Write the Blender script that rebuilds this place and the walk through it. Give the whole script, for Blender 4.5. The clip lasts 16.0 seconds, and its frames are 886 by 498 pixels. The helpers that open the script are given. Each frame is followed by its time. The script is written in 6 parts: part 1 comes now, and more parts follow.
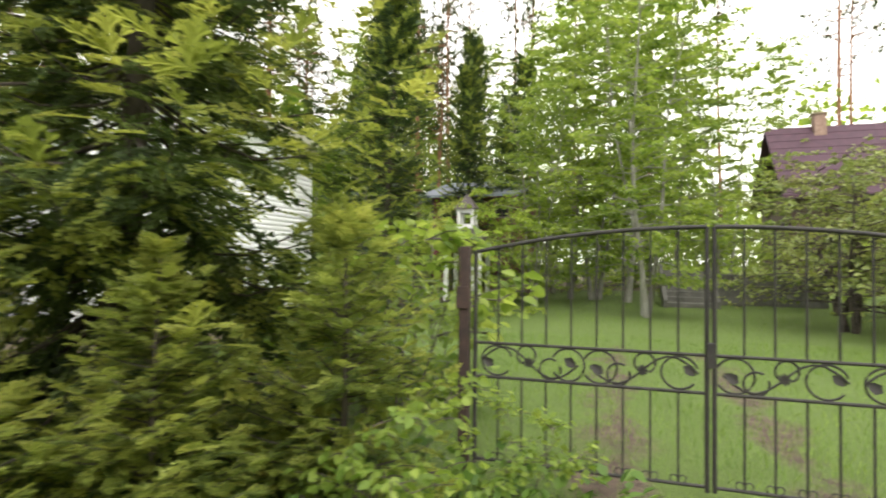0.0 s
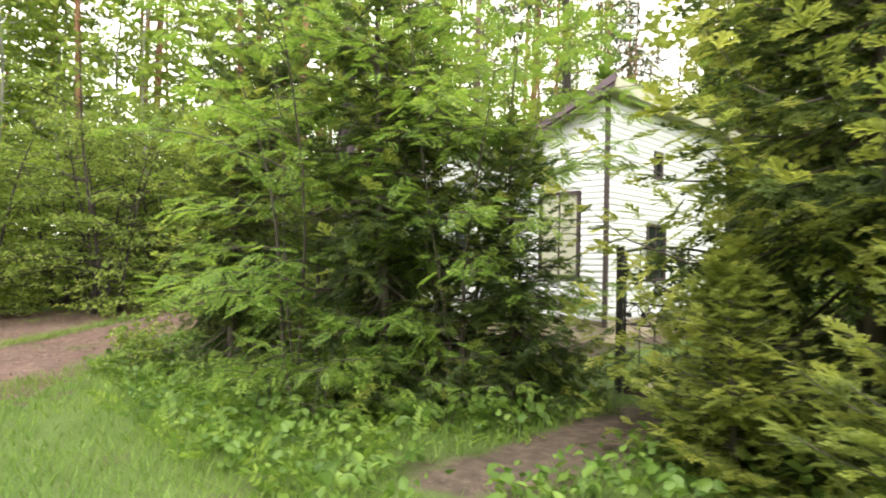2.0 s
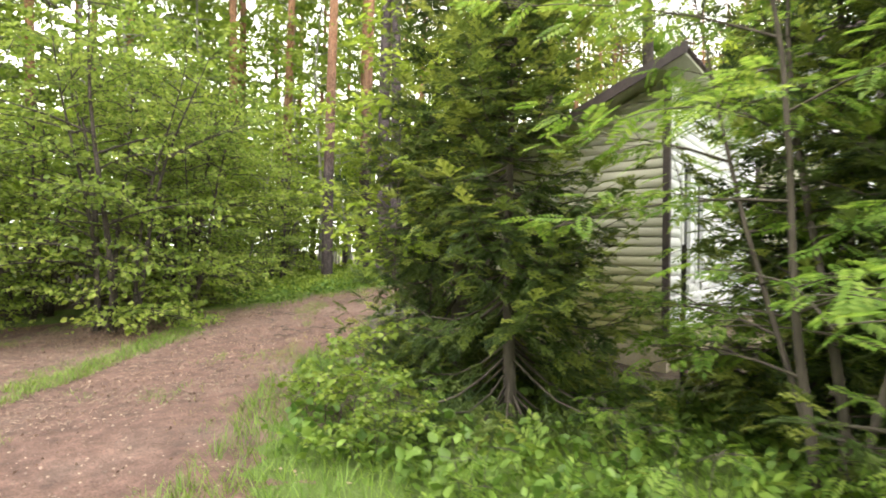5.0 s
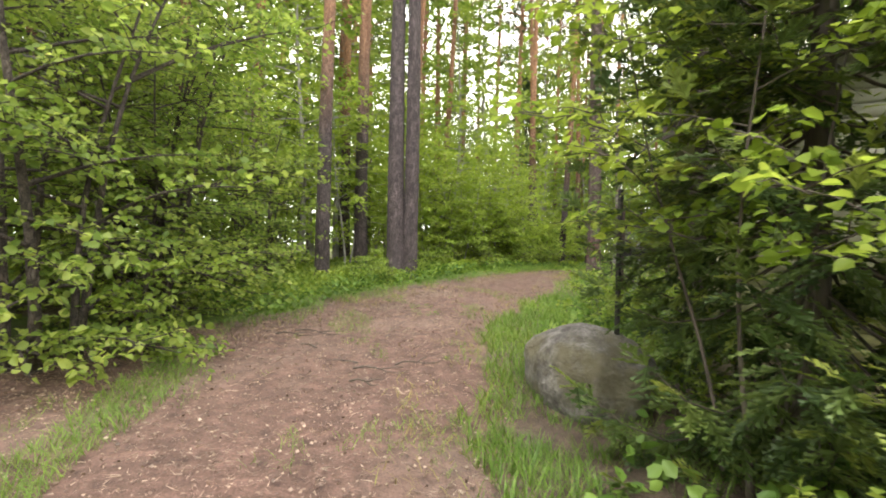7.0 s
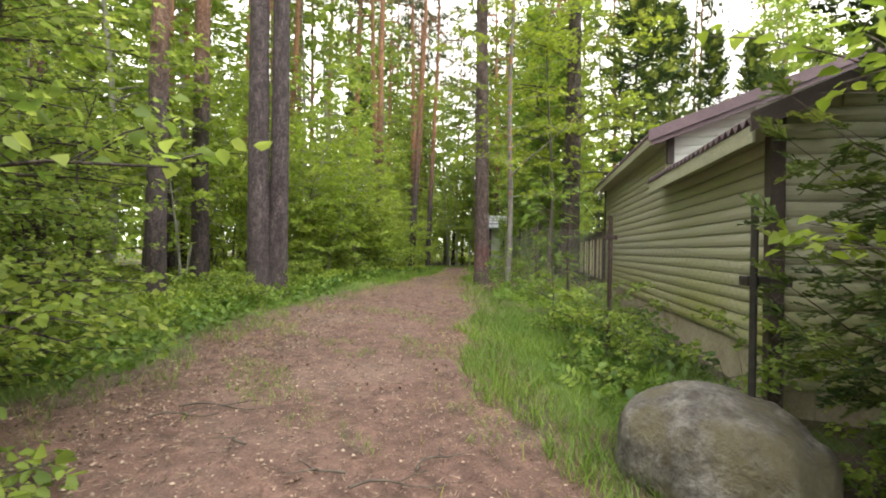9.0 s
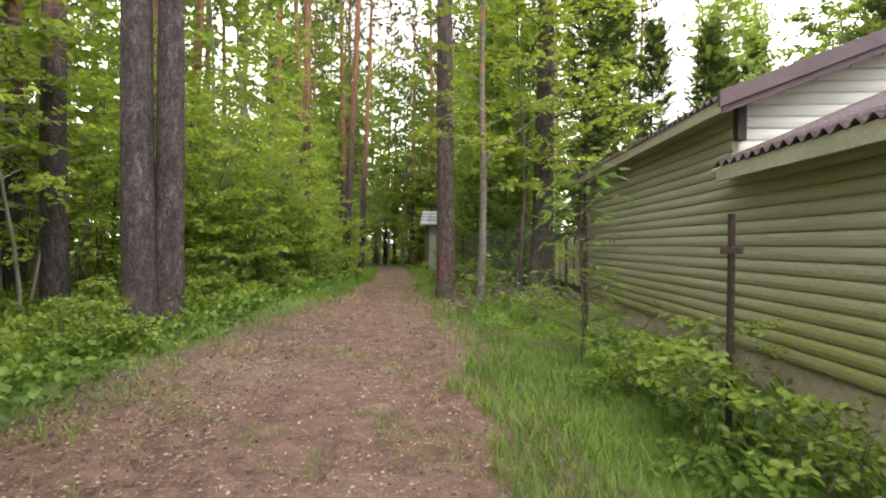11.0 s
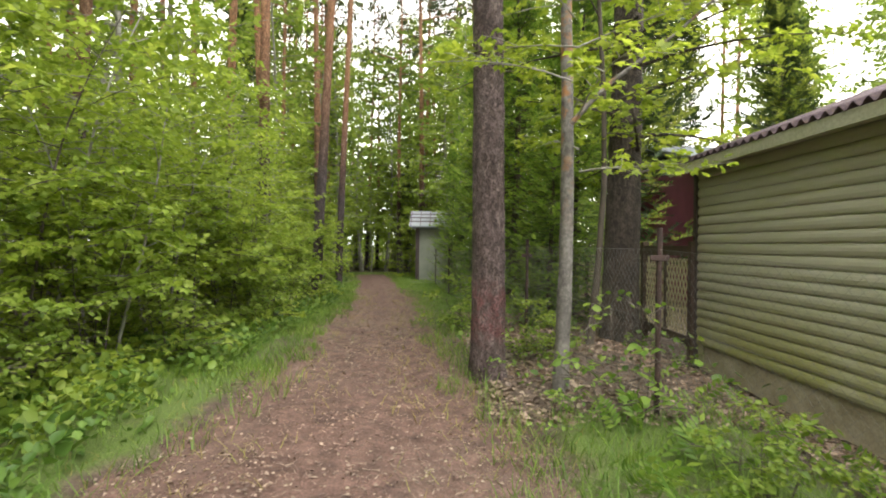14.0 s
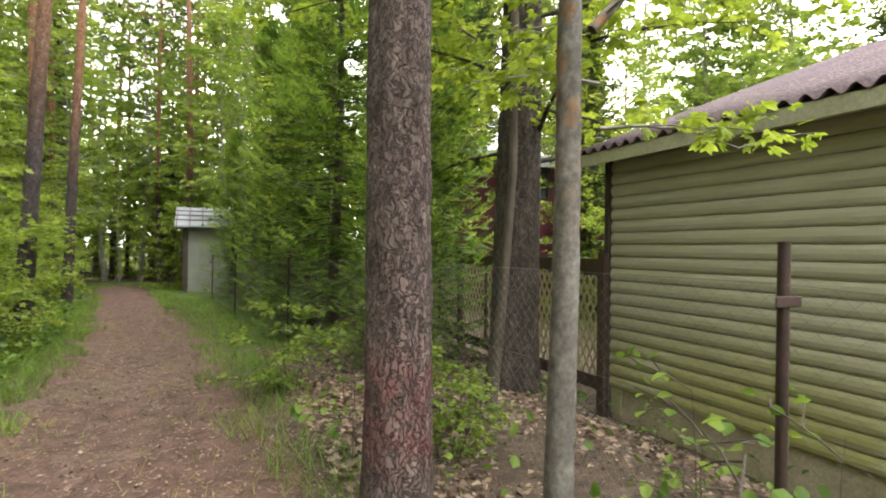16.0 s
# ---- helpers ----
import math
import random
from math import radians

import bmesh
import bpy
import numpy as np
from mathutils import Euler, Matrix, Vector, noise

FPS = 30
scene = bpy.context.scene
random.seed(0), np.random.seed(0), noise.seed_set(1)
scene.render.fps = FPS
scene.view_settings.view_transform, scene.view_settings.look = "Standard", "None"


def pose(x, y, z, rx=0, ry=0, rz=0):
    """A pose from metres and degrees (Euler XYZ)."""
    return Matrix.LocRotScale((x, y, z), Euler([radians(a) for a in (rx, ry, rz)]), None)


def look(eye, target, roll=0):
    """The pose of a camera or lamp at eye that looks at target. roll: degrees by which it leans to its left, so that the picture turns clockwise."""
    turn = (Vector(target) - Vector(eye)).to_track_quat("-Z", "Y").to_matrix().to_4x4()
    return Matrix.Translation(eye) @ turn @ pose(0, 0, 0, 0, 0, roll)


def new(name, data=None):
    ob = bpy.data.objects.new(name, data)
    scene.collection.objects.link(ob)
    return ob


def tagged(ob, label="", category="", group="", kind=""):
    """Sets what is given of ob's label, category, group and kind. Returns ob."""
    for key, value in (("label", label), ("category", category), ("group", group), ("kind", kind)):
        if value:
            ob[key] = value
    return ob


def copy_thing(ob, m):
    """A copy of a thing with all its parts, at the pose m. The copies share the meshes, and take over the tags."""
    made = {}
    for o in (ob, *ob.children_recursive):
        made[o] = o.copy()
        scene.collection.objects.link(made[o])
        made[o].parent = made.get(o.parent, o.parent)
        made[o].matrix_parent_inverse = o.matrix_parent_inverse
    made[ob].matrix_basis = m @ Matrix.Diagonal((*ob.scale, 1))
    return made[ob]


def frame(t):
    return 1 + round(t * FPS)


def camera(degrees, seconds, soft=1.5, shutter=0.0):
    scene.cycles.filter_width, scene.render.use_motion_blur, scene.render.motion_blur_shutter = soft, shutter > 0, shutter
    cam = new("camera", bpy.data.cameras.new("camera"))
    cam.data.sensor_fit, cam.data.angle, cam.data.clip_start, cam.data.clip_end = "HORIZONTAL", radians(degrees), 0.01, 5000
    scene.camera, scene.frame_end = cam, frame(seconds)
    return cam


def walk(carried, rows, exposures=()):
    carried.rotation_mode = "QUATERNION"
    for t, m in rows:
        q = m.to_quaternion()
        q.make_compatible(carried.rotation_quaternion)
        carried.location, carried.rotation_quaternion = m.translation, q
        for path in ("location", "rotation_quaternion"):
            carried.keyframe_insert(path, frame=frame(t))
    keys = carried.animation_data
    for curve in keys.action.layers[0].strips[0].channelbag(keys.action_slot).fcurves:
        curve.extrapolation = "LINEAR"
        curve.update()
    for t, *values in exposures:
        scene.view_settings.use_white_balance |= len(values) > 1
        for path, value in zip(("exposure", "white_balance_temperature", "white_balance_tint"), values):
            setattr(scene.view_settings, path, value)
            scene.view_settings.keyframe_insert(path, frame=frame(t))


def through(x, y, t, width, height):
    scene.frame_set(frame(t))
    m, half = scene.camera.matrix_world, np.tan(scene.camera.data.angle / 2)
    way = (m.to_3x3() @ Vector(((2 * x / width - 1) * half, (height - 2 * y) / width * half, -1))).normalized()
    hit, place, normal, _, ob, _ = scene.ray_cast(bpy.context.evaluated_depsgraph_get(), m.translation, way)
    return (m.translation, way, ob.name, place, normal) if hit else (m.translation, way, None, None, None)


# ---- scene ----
cam = camera(79.0, 16.0, soft=1.9, shutter=0.2)
PATH = [
    (0, (0.99, 1.303, 1.417), (0.371, 3.204, 1.463), 0.6),
    (0.5, (0.483, 0.597, 1.439), (-0.53, 2.321, 1.474), 0.8),
    (1, (-0.136, 0.007, 1.446), (-1.352, 1.595, 1.471), 0.9),
    (1.5, (-0.87, -0.488, 1.44), (-2.23, 0.978, 1.46), 1.1),
    (2, (-1.728, -0.917, 1.373), (-3.196, 0.441, 1.39), 1.1),
    (2.5, (-2.533, -1.25, 1.352), (-4.045, 0.06, 1.363), 0.9),
    (3, (-3.322, -1.398, 1.32), (-4.82, -0.073, 1.33), 0.7),
    (3.5, (-4.195, -1.602, 1.313), (-5.592, -0.171, 1.324), 0.6),
    (4, (-5.22, -1.7, 1.263), (-6.49, -0.155, 1.277), 0.7),
    (4.5, (-6.259, -1.807, 1.21), (-7.497, -0.236, 1.224), 1.1),
    (5, (-7.376, -1.722, 1.07), (-8.615, -0.152, 1.087), 0.7),
    (7.5, (-12.127, -0.287, 0.989), (-12.973, 1.525, 0.985), 1.2),
    (8, (-12.711, -0.073, 1.017), (-13.366, 1.817, 1.021), 0.9),
    (8.5, (-13.266, 0.173, 1.087), (-13.747, 2.114, 1.09), 1.0),
    (9, (-13.681, 0.582, 1.14), (-14.006, 2.555, 1.143), 0.8),
    (11.5, (-14.766, 3.732, 1.393), (-14.802, 5.732, 1.378), 0.3),
    (12, (-14.873, 4.459, 1.478), (-14.909, 6.458, 1.46), 0.1),
    (12.5, (-14.938, 5.278, 1.506), (-14.943, 7.278, 1.489), 0.2),
    (13, (-15.063, 6.027, 1.533), (-15.057, 8.027, 1.515), 0.3),
    (13.5, (-15.174, 6.792, 1.561), (-15.16, 8.791, 1.544), 0.2),
    (14, (-15.312, 7.492, 1.638), (-15.284, 9.492, 1.624), 0.5),
    (14.5, (-15.377, 8.166, 1.666), (-15.294, 10.164, 1.652), 0.4),
    (15, (-15.409, 8.866, 1.722), (-15.198, 10.855, 1.708), 0.3),
    (15.5, (-15.483, 9.553, 1.745), (-14.924, 11.473, 1.739), 0.3),
    (16, (-15.679, 10.245, 1.745), (-14.854, 12.067, 1.745), 0.6),
]
walk(cam, [(t, look(eye, target, roll)) for t, eye, target, roll in PATH], ((0.0, -0.55), (1.0, -0.08), (2.0, -0.06), (3.5, 0.02), (5.0, 0.14), (7.5, -0.05), (11.5, -0.32), (13.5, -0.2), (16.0, 0.06)))

# ---- light ----
world = bpy.data.worlds.new("world")
scene.world = world
world.use_nodes = True
wn = world.node_tree
sky = wn.nodes.new("ShaderNodeTexSky")
sky.sky_type, sky.sun_disc = "NISHITA", False
sky.sun_elevation, sky.sun_rotation = radians(48), radians(200)
cloud = wn.nodes.new("ShaderNodeMix")
cloud.data_type = "RGBA"
cloud.inputs[0].default_value = 0.93
cloud.inputs[7].default_value = (35.0, 34.0, 33.2, 1)
wn.links.new(sky.outputs[0], cloud.inputs[6])
wn.links.new(cloud.outputs[2], wn.nodes["Background"].inputs[0])
wn.nodes["Background"].inputs[1].default_value = 0.15
sun_data = bpy.data.lights.new("sun", "SUN")
sun_data.energy, sun_data.angle, sun_data.color = 3.4, radians(25), (1, 0.96, 0.9)
sun = new("sun", sun_data)
sun.matrix_world = look((0, 0, 50), (-12, 33, 0))


# ---- materials ----
def material(name, build):
    m = bpy.data.materials.new(name)
    m.use_nodes = True
    t = m.node_tree
    p = t.nodes["Principled BSDF"]
    build(t, p)
    return m


def node(t, kind, **values):
    n = t.nodes.new(kind)
    for k, v in values.items():
        n.inputs[k].default_value = v
    return n


def ramp(t, source, stops):
    r = t.nodes.new("ShaderNodeValToRGB")
    while len(r.color_ramp.elements) < len(stops):
        r.color_ramp.elements.new(0.5)
    for e, (pos, col) in zip(r.color_ramp.elements, stops):
        e.position, e.color = pos, (*col, 1)
    t.links.new(source, r.inputs[0])
    return r


def mixed(t, fac, a, b, mode="MIX"):
    m = t.nodes.new("ShaderNodeMix")
    m.data_type, m.blend_type = "RGBA", mode
    for src, slot in ((fac, 0), (a, 6), (b, 7)):
        if isinstance(src, (int, float)):
            m.inputs[slot].default_value = src
        elif isinstance(src, tuple):
            m.inputs[slot].default_value = (*src, 1)
        else:
            t.links.new(src, m.inputs[slot])
    return m.outputs[2]


def noise_of(t, scale, detail=4.0, rough=0.55, space="Object", stretch=None):
    c = t.nodes.new("ShaderNodeTexCoord")
    n = node(t, "ShaderNodeTexNoise", Scale=scale, Detail=detail, Roughness=rough)
    out = c.outputs[space]
    if stretch:
        m = t.nodes.new("ShaderNodeMapping")
        m.inputs["Scale"].default_value = stretch
        t.links.new(out, m.inputs[0])
        out = m.outputs[0]
    t.links.new(out, n.inputs["Vector"])
    return n.outputs["Fac"]


def bumped(t, p, height, strength, distance):
    b = node(t, "ShaderNodeBump", Strength=strength, Distance=distance)
    t.links.new(height, b.inputs["Height"])
    t.links.new(b.outputs[0], p.inputs["Normal"])


def leafy(name, dark, mid, light, through=0.4, rough=0.6):
    """Leaves: colour varies leaf by leaf and by patches; light passes through."""
    def build(t, p):
        g = t.nodes.new("ShaderNodeNewGeometry")
        r = ramp(t, g.outputs["Random Per Island"], ((0.0, dark), (0.5, mid), (1.0, light)))
        n = noise_of(t, 0.9, 2)
        tone = ramp(t, n, ((0.3, (0.72, 0.78, 0.7)), (0.7, (1.2, 1.1, 1.03))))
        col = mixed(t, 1.0, r.outputs[0], tone.outputs[0], "MULTIPLY")
        t.links.new(col, p.inputs["Base Color"])
        p.inputs["Roughness"].default_value = rough - 0.08
        p.inputs["Specular IOR Level"].default_value = 0.4
        tr = t.nodes.new("ShaderNodeBsdfTranslucent")
        warm = mixed(t, 1.0, col, (1.17, 1.12, 0.95), "MULTIPLY")
        t.links.new(warm, tr.inputs[0])
        mx = t.nodes.new("ShaderNodeMixShader")
        mx.inputs[0].default_value = through
        t.links.new(p.outputs[0], mx.inputs[1])
        t.links.new(tr.outputs[0], mx.inputs[2])
        t.links.new(mx.outputs[0], t.nodes["Material Output"].inputs[0])
    return material(name, build)


def surface(name, stops, scale, rough=0.8, bump=0.4, dist=0.01, fine=40.0, stretch=None, metal=0.0, space="Object"):
    """Plain matt surface with two scales of variation and fine relief."""
    def build(t, p):
        a = noise_of(t, scale, 6, 0.6, space, stretch)
        b = noise_of(t, fine, 3, 0.6, space, stretch)
        r = ramp(t, a, stops)
        tone = ramp(t, b, ((0.25, (0.75, 0.75, 0.75)), (0.75, (1.15, 1.15, 1.15))))
        t.links.new(mixed(t, 1.0, r.outputs[0], tone.outputs[0], "MULTIPLY"), p.inputs["Base Color"])
        p.inputs["Roughness"].default_value = rough
        p.inputs["Metallic"].default_value = metal
        bumped(t, p, b, bump, dist)
    return material(name, build)


leaf_bright = leafy("leaf_bright", (0.17, 0.26, 0.03), (0.27, 0.38, 0.055), (0.38, 0.49, 0.1), 0.62)
leaf_sun = leafy("leaf_sun", (0.17, 0.25, 0.025), (0.27, 0.37, 0.045), (0.38, 0.47, 0.08), 0.65)
leaf_mid = leafy("leaf_mid", (0.13, 0.21, 0.03), (0.22, 0.32, 0.055), (0.34, 0.44, 0.1), 0.6)
leaf_bush = leafy("leaf_bush", (0.13, 0.21, 0.04), (0.23, 0.33, 0.07), (0.36, 0.45, 0.12), 0.65)
leaf_grey = leafy("leaf_grey", (0.13, 0.175, 0.045), (0.2, 0.25, 0.07), (0.28, 0.33, 0.1), 0.45)
leaf_rowan = leafy("leaf_rowan", (0.11, 0.21, 0.03), (0.18, 0.3, 0.05), (0.3, 0.42, 0.09), 0.58)
needle_dark = leafy("needle_dark", (0.02, 0.042, 0.018), (0.042, 0.078, 0.028), (0.085, 0.13, 0.045), 0.2)
needle_mid = leafy("needle_mid", (0.045, 0.08, 0.024), (0.095, 0.15, 0.038), (0.17, 0.235, 0.058), 0.38)
needle_young = leafy("needle_young", (0.09, 0.135, 0.03), (0.215, 0.28, 0.058), (0.35, 0.415, 0.095), 0.5)
needle_old = leafy("needle_old", (0.048, 0.078, 0.024), (0.1, 0.15, 0.038), (0.18, 0.245, 0.06), 0.42)
needle_fresh = leafy("needle_fresh", (0.23, 0.29, 0.06), (0.35, 0.41, 0.09), (0.47, 0.52, 0.13), 0.55)
needle_green = leafy("needle_green", (0.06, 0.115, 0.024), (0.12, 0.21, 0.04), (0.21, 0.32, 0.065), 0.4)
needle_pine = leafy("needle_pine", (0.035, 0.055, 0.02), (0.06, 0.09, 0.03), (0.1, 0.13, 0.045), 0.25)
grass_leaf = leafy("grass_leaf", (0.085, 0.165, 0.02), (0.135, 0.24, 0.03), (0.21, 0.32, 0.055), 0.4)
grass_dry = leafy("grass_dry", (0.2, 0.16, 0.05), (0.28, 0.25, 0.075), (0.22, 0.27, 0.045), 0.3)
herb_leaf = leafy("herb_leaf", (0.065, 0.135, 0.022), (0.115, 0.205, 0.033), (0.18, 0.285, 0.055), 0.4)
litter_leaf = leafy("litter_leaf", (0.07, 0.045, 0.036), (0.19, 0.135, 0.108), (0.4, 0.31, 0.25), 0.1)


def bark_build(low, high, orange_from, mark=False):
    def build(t, p):
        c = t.nodes.new("ShaderNodeTexCoord")
        m = t.nodes.new("ShaderNodeMapping")
        m.inputs["Scale"].default_value = (1, 1, 0.42)
        t.links.new(c.outputs["Object"], m.inputs[0])
        warp = node(t, "ShaderNodeTexNoise", Scale=14.0, Detail=4.0)
        t.links.new(c.outputs["Object"], warp.inputs["Vector"])
        bent = mixed(t, 0.12, m.outputs[0], warp.outputs["Color"], "ADD")
        plate = node(t, "ShaderNodeTexVoronoi", Scale=36.0)
        plate.feature = "DISTANCE_TO_EDGE"
        t.links.new(bent, plate.inputs["Vector"])
        cell = node(t, "ShaderNodeTexVoronoi", Scale=36.0)
        t.links.new(bent, cell.inputs["Vector"])
        flake = node(t, "ShaderNodeTexNoise", Scale=60.0, Detail=5.0, Roughness=0.65)
        t.links.new(bent, flake.inputs["Vector"])
        edge = mixed(t, 0.28, plate.outputs["Distance"], flake.outputs["Fac"])
        crack = ramp(t, edge, ((0.13, (0.0, 0.0, 0.0)), (0.26, (1, 1, 1))))
        a = noise_of(t, 9.0, 6, 0.65, "Object", (1, 1, 0.4))
        lowc = ramp(t, a, ((0.3, low[0]), (0.55, low[1]), (0.75, low[2])))
        col = lowc.outputs[0]
        if high:
            highc = ramp(t, a, ((0.3, high[0]), (0.7, high[1])))
            s = t.nodes.new("ShaderNodeSeparateXYZ")
            t.links.new(c.outputs["Object"], s.inputs[0])
            mr = node(t, "ShaderNodeMapRange")
            mr.inputs["From Min"].default_value, mr.inputs["From Max"].default_value = orange_from, orange_from + 4
            t.links.new(s.outputs[2], mr.inputs[0])
            col = mixed(t, mr.outputs[0], col, highc.outputs[0])
        tone = ramp(t, cell.outputs["Color"], ((0.2, (0.68, 0.66, 0.66)), (0.8, (1.35, 1.32, 1.3))))
        col = mixed(t, 1.0, col, tone.outputs[0], "MULTIPLY")
        fleck = ramp(t, flake.outputs["Fac"], ((0.58, (0, 0, 0)), (0.68, (0.3, 0.3, 0.3))))
        col = mixed(t, fleck.outputs[0], col, (0.3, 0.26, 0.25))
        if mark:
            s2 = t.nodes.new("ShaderNodeSeparateXYZ")
            t.links.new(c.outputs["Object"], s2.inputs[0])
            band = ramp(t, s2.outputs[2], ((0.3, (0, 0, 0)), (0.5, (1, 1, 1)), (0.85, (0.9, 0.9, 0.9)), (1.0, (0, 0, 0))))
            worn = ramp(t, noise_of(t, 7.0, 6, 0.7), ((0.42, (0, 0, 0)), (0.6, (0.42, 0.42, 0.42))))
            col = mixed(t, mixed(t, 1.0, band.outputs[0], worn.outputs[0], "MULTIPLY"), col, (0.27, 0.055, 0.06))
        dark = mixed(t, 1.0, col, (0.36, 0.32, 0.31), "MULTIPLY")
        t.links.new(mixed(t, crack.outputs[0], dark, col), p.inputs["Base Color"])
        p.inputs["Roughness"].default_value = 0.9
        h = mixed(t, 0.35, crack.outputs[0], a)
        bumped(t, p, h, 0.9, 0.03)
    return build


bark_pine = material("bark_pine", bark_build(((0.04, 0.031, 0.032), (0.09, 0.07, 0.07), (0.18, 0.145, 0.14)), ((0.34, 0.16, 0.08), (0.45, 0.26, 0.15)), 3.2))
bark_grey = material("bark_grey", bark_build(((0.042, 0.033, 0.035), (0.095, 0.075, 0.077), (0.185, 0.152, 0.15)), ((0.3, 0.15, 0.08), (0.42, 0.25, 0.15)), 9.0))
bark_red = material("bark_red", bark_build(((0.075, 0.052, 0.048), (0.14, 0.105, 0.098), (0.25, 0.205, 0.19)), ((0.2, 0.13, 0.11), (0.34, 0.24, 0.2)), 6.0, True))
bark_oak = material("bark_oak", bark_build(((0.045, 0.036, 0.03), (0.09, 0.073, 0.06), (0.16, 0.138, 0.117)), None, 0))
bark_twig = surface("bark_twig", ((0.3, (0.045, 0.035, 0.027)), (0.7, (0.11, 0.09, 0.07))), 8.0, stretch=(1, 1, 0.3))
bark_pale = surface("bark_pale", ((0.3, (0.16, 0.15, 0.12)), (0.7, (0.34, 0.33, 0.29))), 6.0, stretch=(1, 1, 0.4))


def aspen_build(t, p):
    a = noise_of(t, 6.0, 6, 0.6)
    grey = ramp(t, noise_of(t, 17, 7, 0.72, "Object", (1, 1, 0.8)), ((0.3, (0.05, 0.046, 0.042)), (0.5, (0.135, 0.125, 0.112)), (0.75, (0.28, 0.265, 0.24))))
    c = t.nodes.new("ShaderNodeTexCoord")
    s = t.nodes.new("ShaderNodeSeparateXYZ")
    t.links.new(c.outputs["Object"], s.inputs[0])
    up = node(t, "ShaderNodeMapRange")
    up.inputs["From Min"].default_value, up.inputs["From Max"].default_value = 1.4, 2.6
    t.links.new(s.outputs[2], up.inputs[0])
    spots = ramp(t, a, ((0.5, (0, 0, 0)), (0.6, (1, 1, 1))))
    f = mixed(t, 1.0, up.outputs[0], spots.outputs[0], "MULTIPLY")
    t.links.new(mixed(t, f, grey.outputs[0], (0.27, 0.135, 0.055)), p.inputs["Base Color"])
    p.inputs["Roughness"].default_value = 0.85
    bumped(t, p, noise_of(t, 22, 7, 0.72, "Object", (1, 1, 0.7)), 0.8, 0.012)


bark_aspen = material("bark_aspen", aspen_build)


def ground_build(t, p):
    a = noise_of(t, 1.3, 5, 0.6)
    b = noise_of(t, 9.0, 5, 0.65)
    c = noise_of(t, 70.0, 3, 0.6)
    soil = ramp(t, b, ((0.25, (0.04, 0.028, 0.02)), (0.5, (0.1, 0.07, 0.05)), (0.75, (0.19, 0.14, 0.1))))
    moss = ramp(t, c, ((0.3, (0.05, 0.08, 0.013)), (0.7, (0.125, 0.185, 0.03))))
    at = t.nodes.new("ShaderNodeAttribute")
    at.attribute_name = "cover"
    add = t.nodes.new("ShaderNodeMath")
    add.operation = "ADD"
    t.links.new(at.outputs["Fac"], add.inputs[0])
    t.links.new(a, add.inputs[1])
    f = ramp(t, add.outputs[0], ((0.72, (0, 0, 0)), (0.9, (1, 1, 1))))
    tone = ramp(t, c, ((0.3, (0.6, 0.57, 0.55)), (0.7, (1.2, 1.2, 1.2))))
    soil2 = mixed(t, 1.0, soil.outputs[0], tone.outputs[0], "MULTIPLY")
    t.links.new(mixed(t, f.outputs[0], soil2, moss.outputs[0]), p.inputs["Base Color"])
    p.inputs["Roughness"].default_value = 0.95
    bumped(t, p, c, 0.9, 0.03)


def road_build(t, p):
    a = noise_of(t, 0.8, 5, 0.6)
    b = noise_of(t, 6.0, 6, 0.7)
    c = noise_of(t, 60.0, 4, 0.7)
    base = ramp(t, b, ((0.28, (0.045, 0.025, 0.02)), (0.5, (0.114, 0.066, 0.05)), (0.72, (0.195, 0.115, 0.09))))
    pale = ramp(t, a, ((0.5, (0, 0, 0)), (0.74, (0.4, 0.4, 0.4))))
    tone = ramp(t, c, ((0.32, (0.42, 0.38, 0.36)), (0.52, (1, 1, 1)), (0.75, (1.35, 1.33, 1.3))))
    col = mixed(t, pale.outputs[0], base.outputs[0], (0.22, 0.165, 0.132))
    t.links.new(mixed(t, 1.0, col, tone.outputs[0], "MULTIPLY"), p.inputs["Base Color"])
    p.inputs["Roughness"].default_value = 0.95
    bumped(t, p, c, 0.9, 0.012)


ground_mat = material("forest_ground", ground_build)
road_mat = material("dirt_road", road_build)


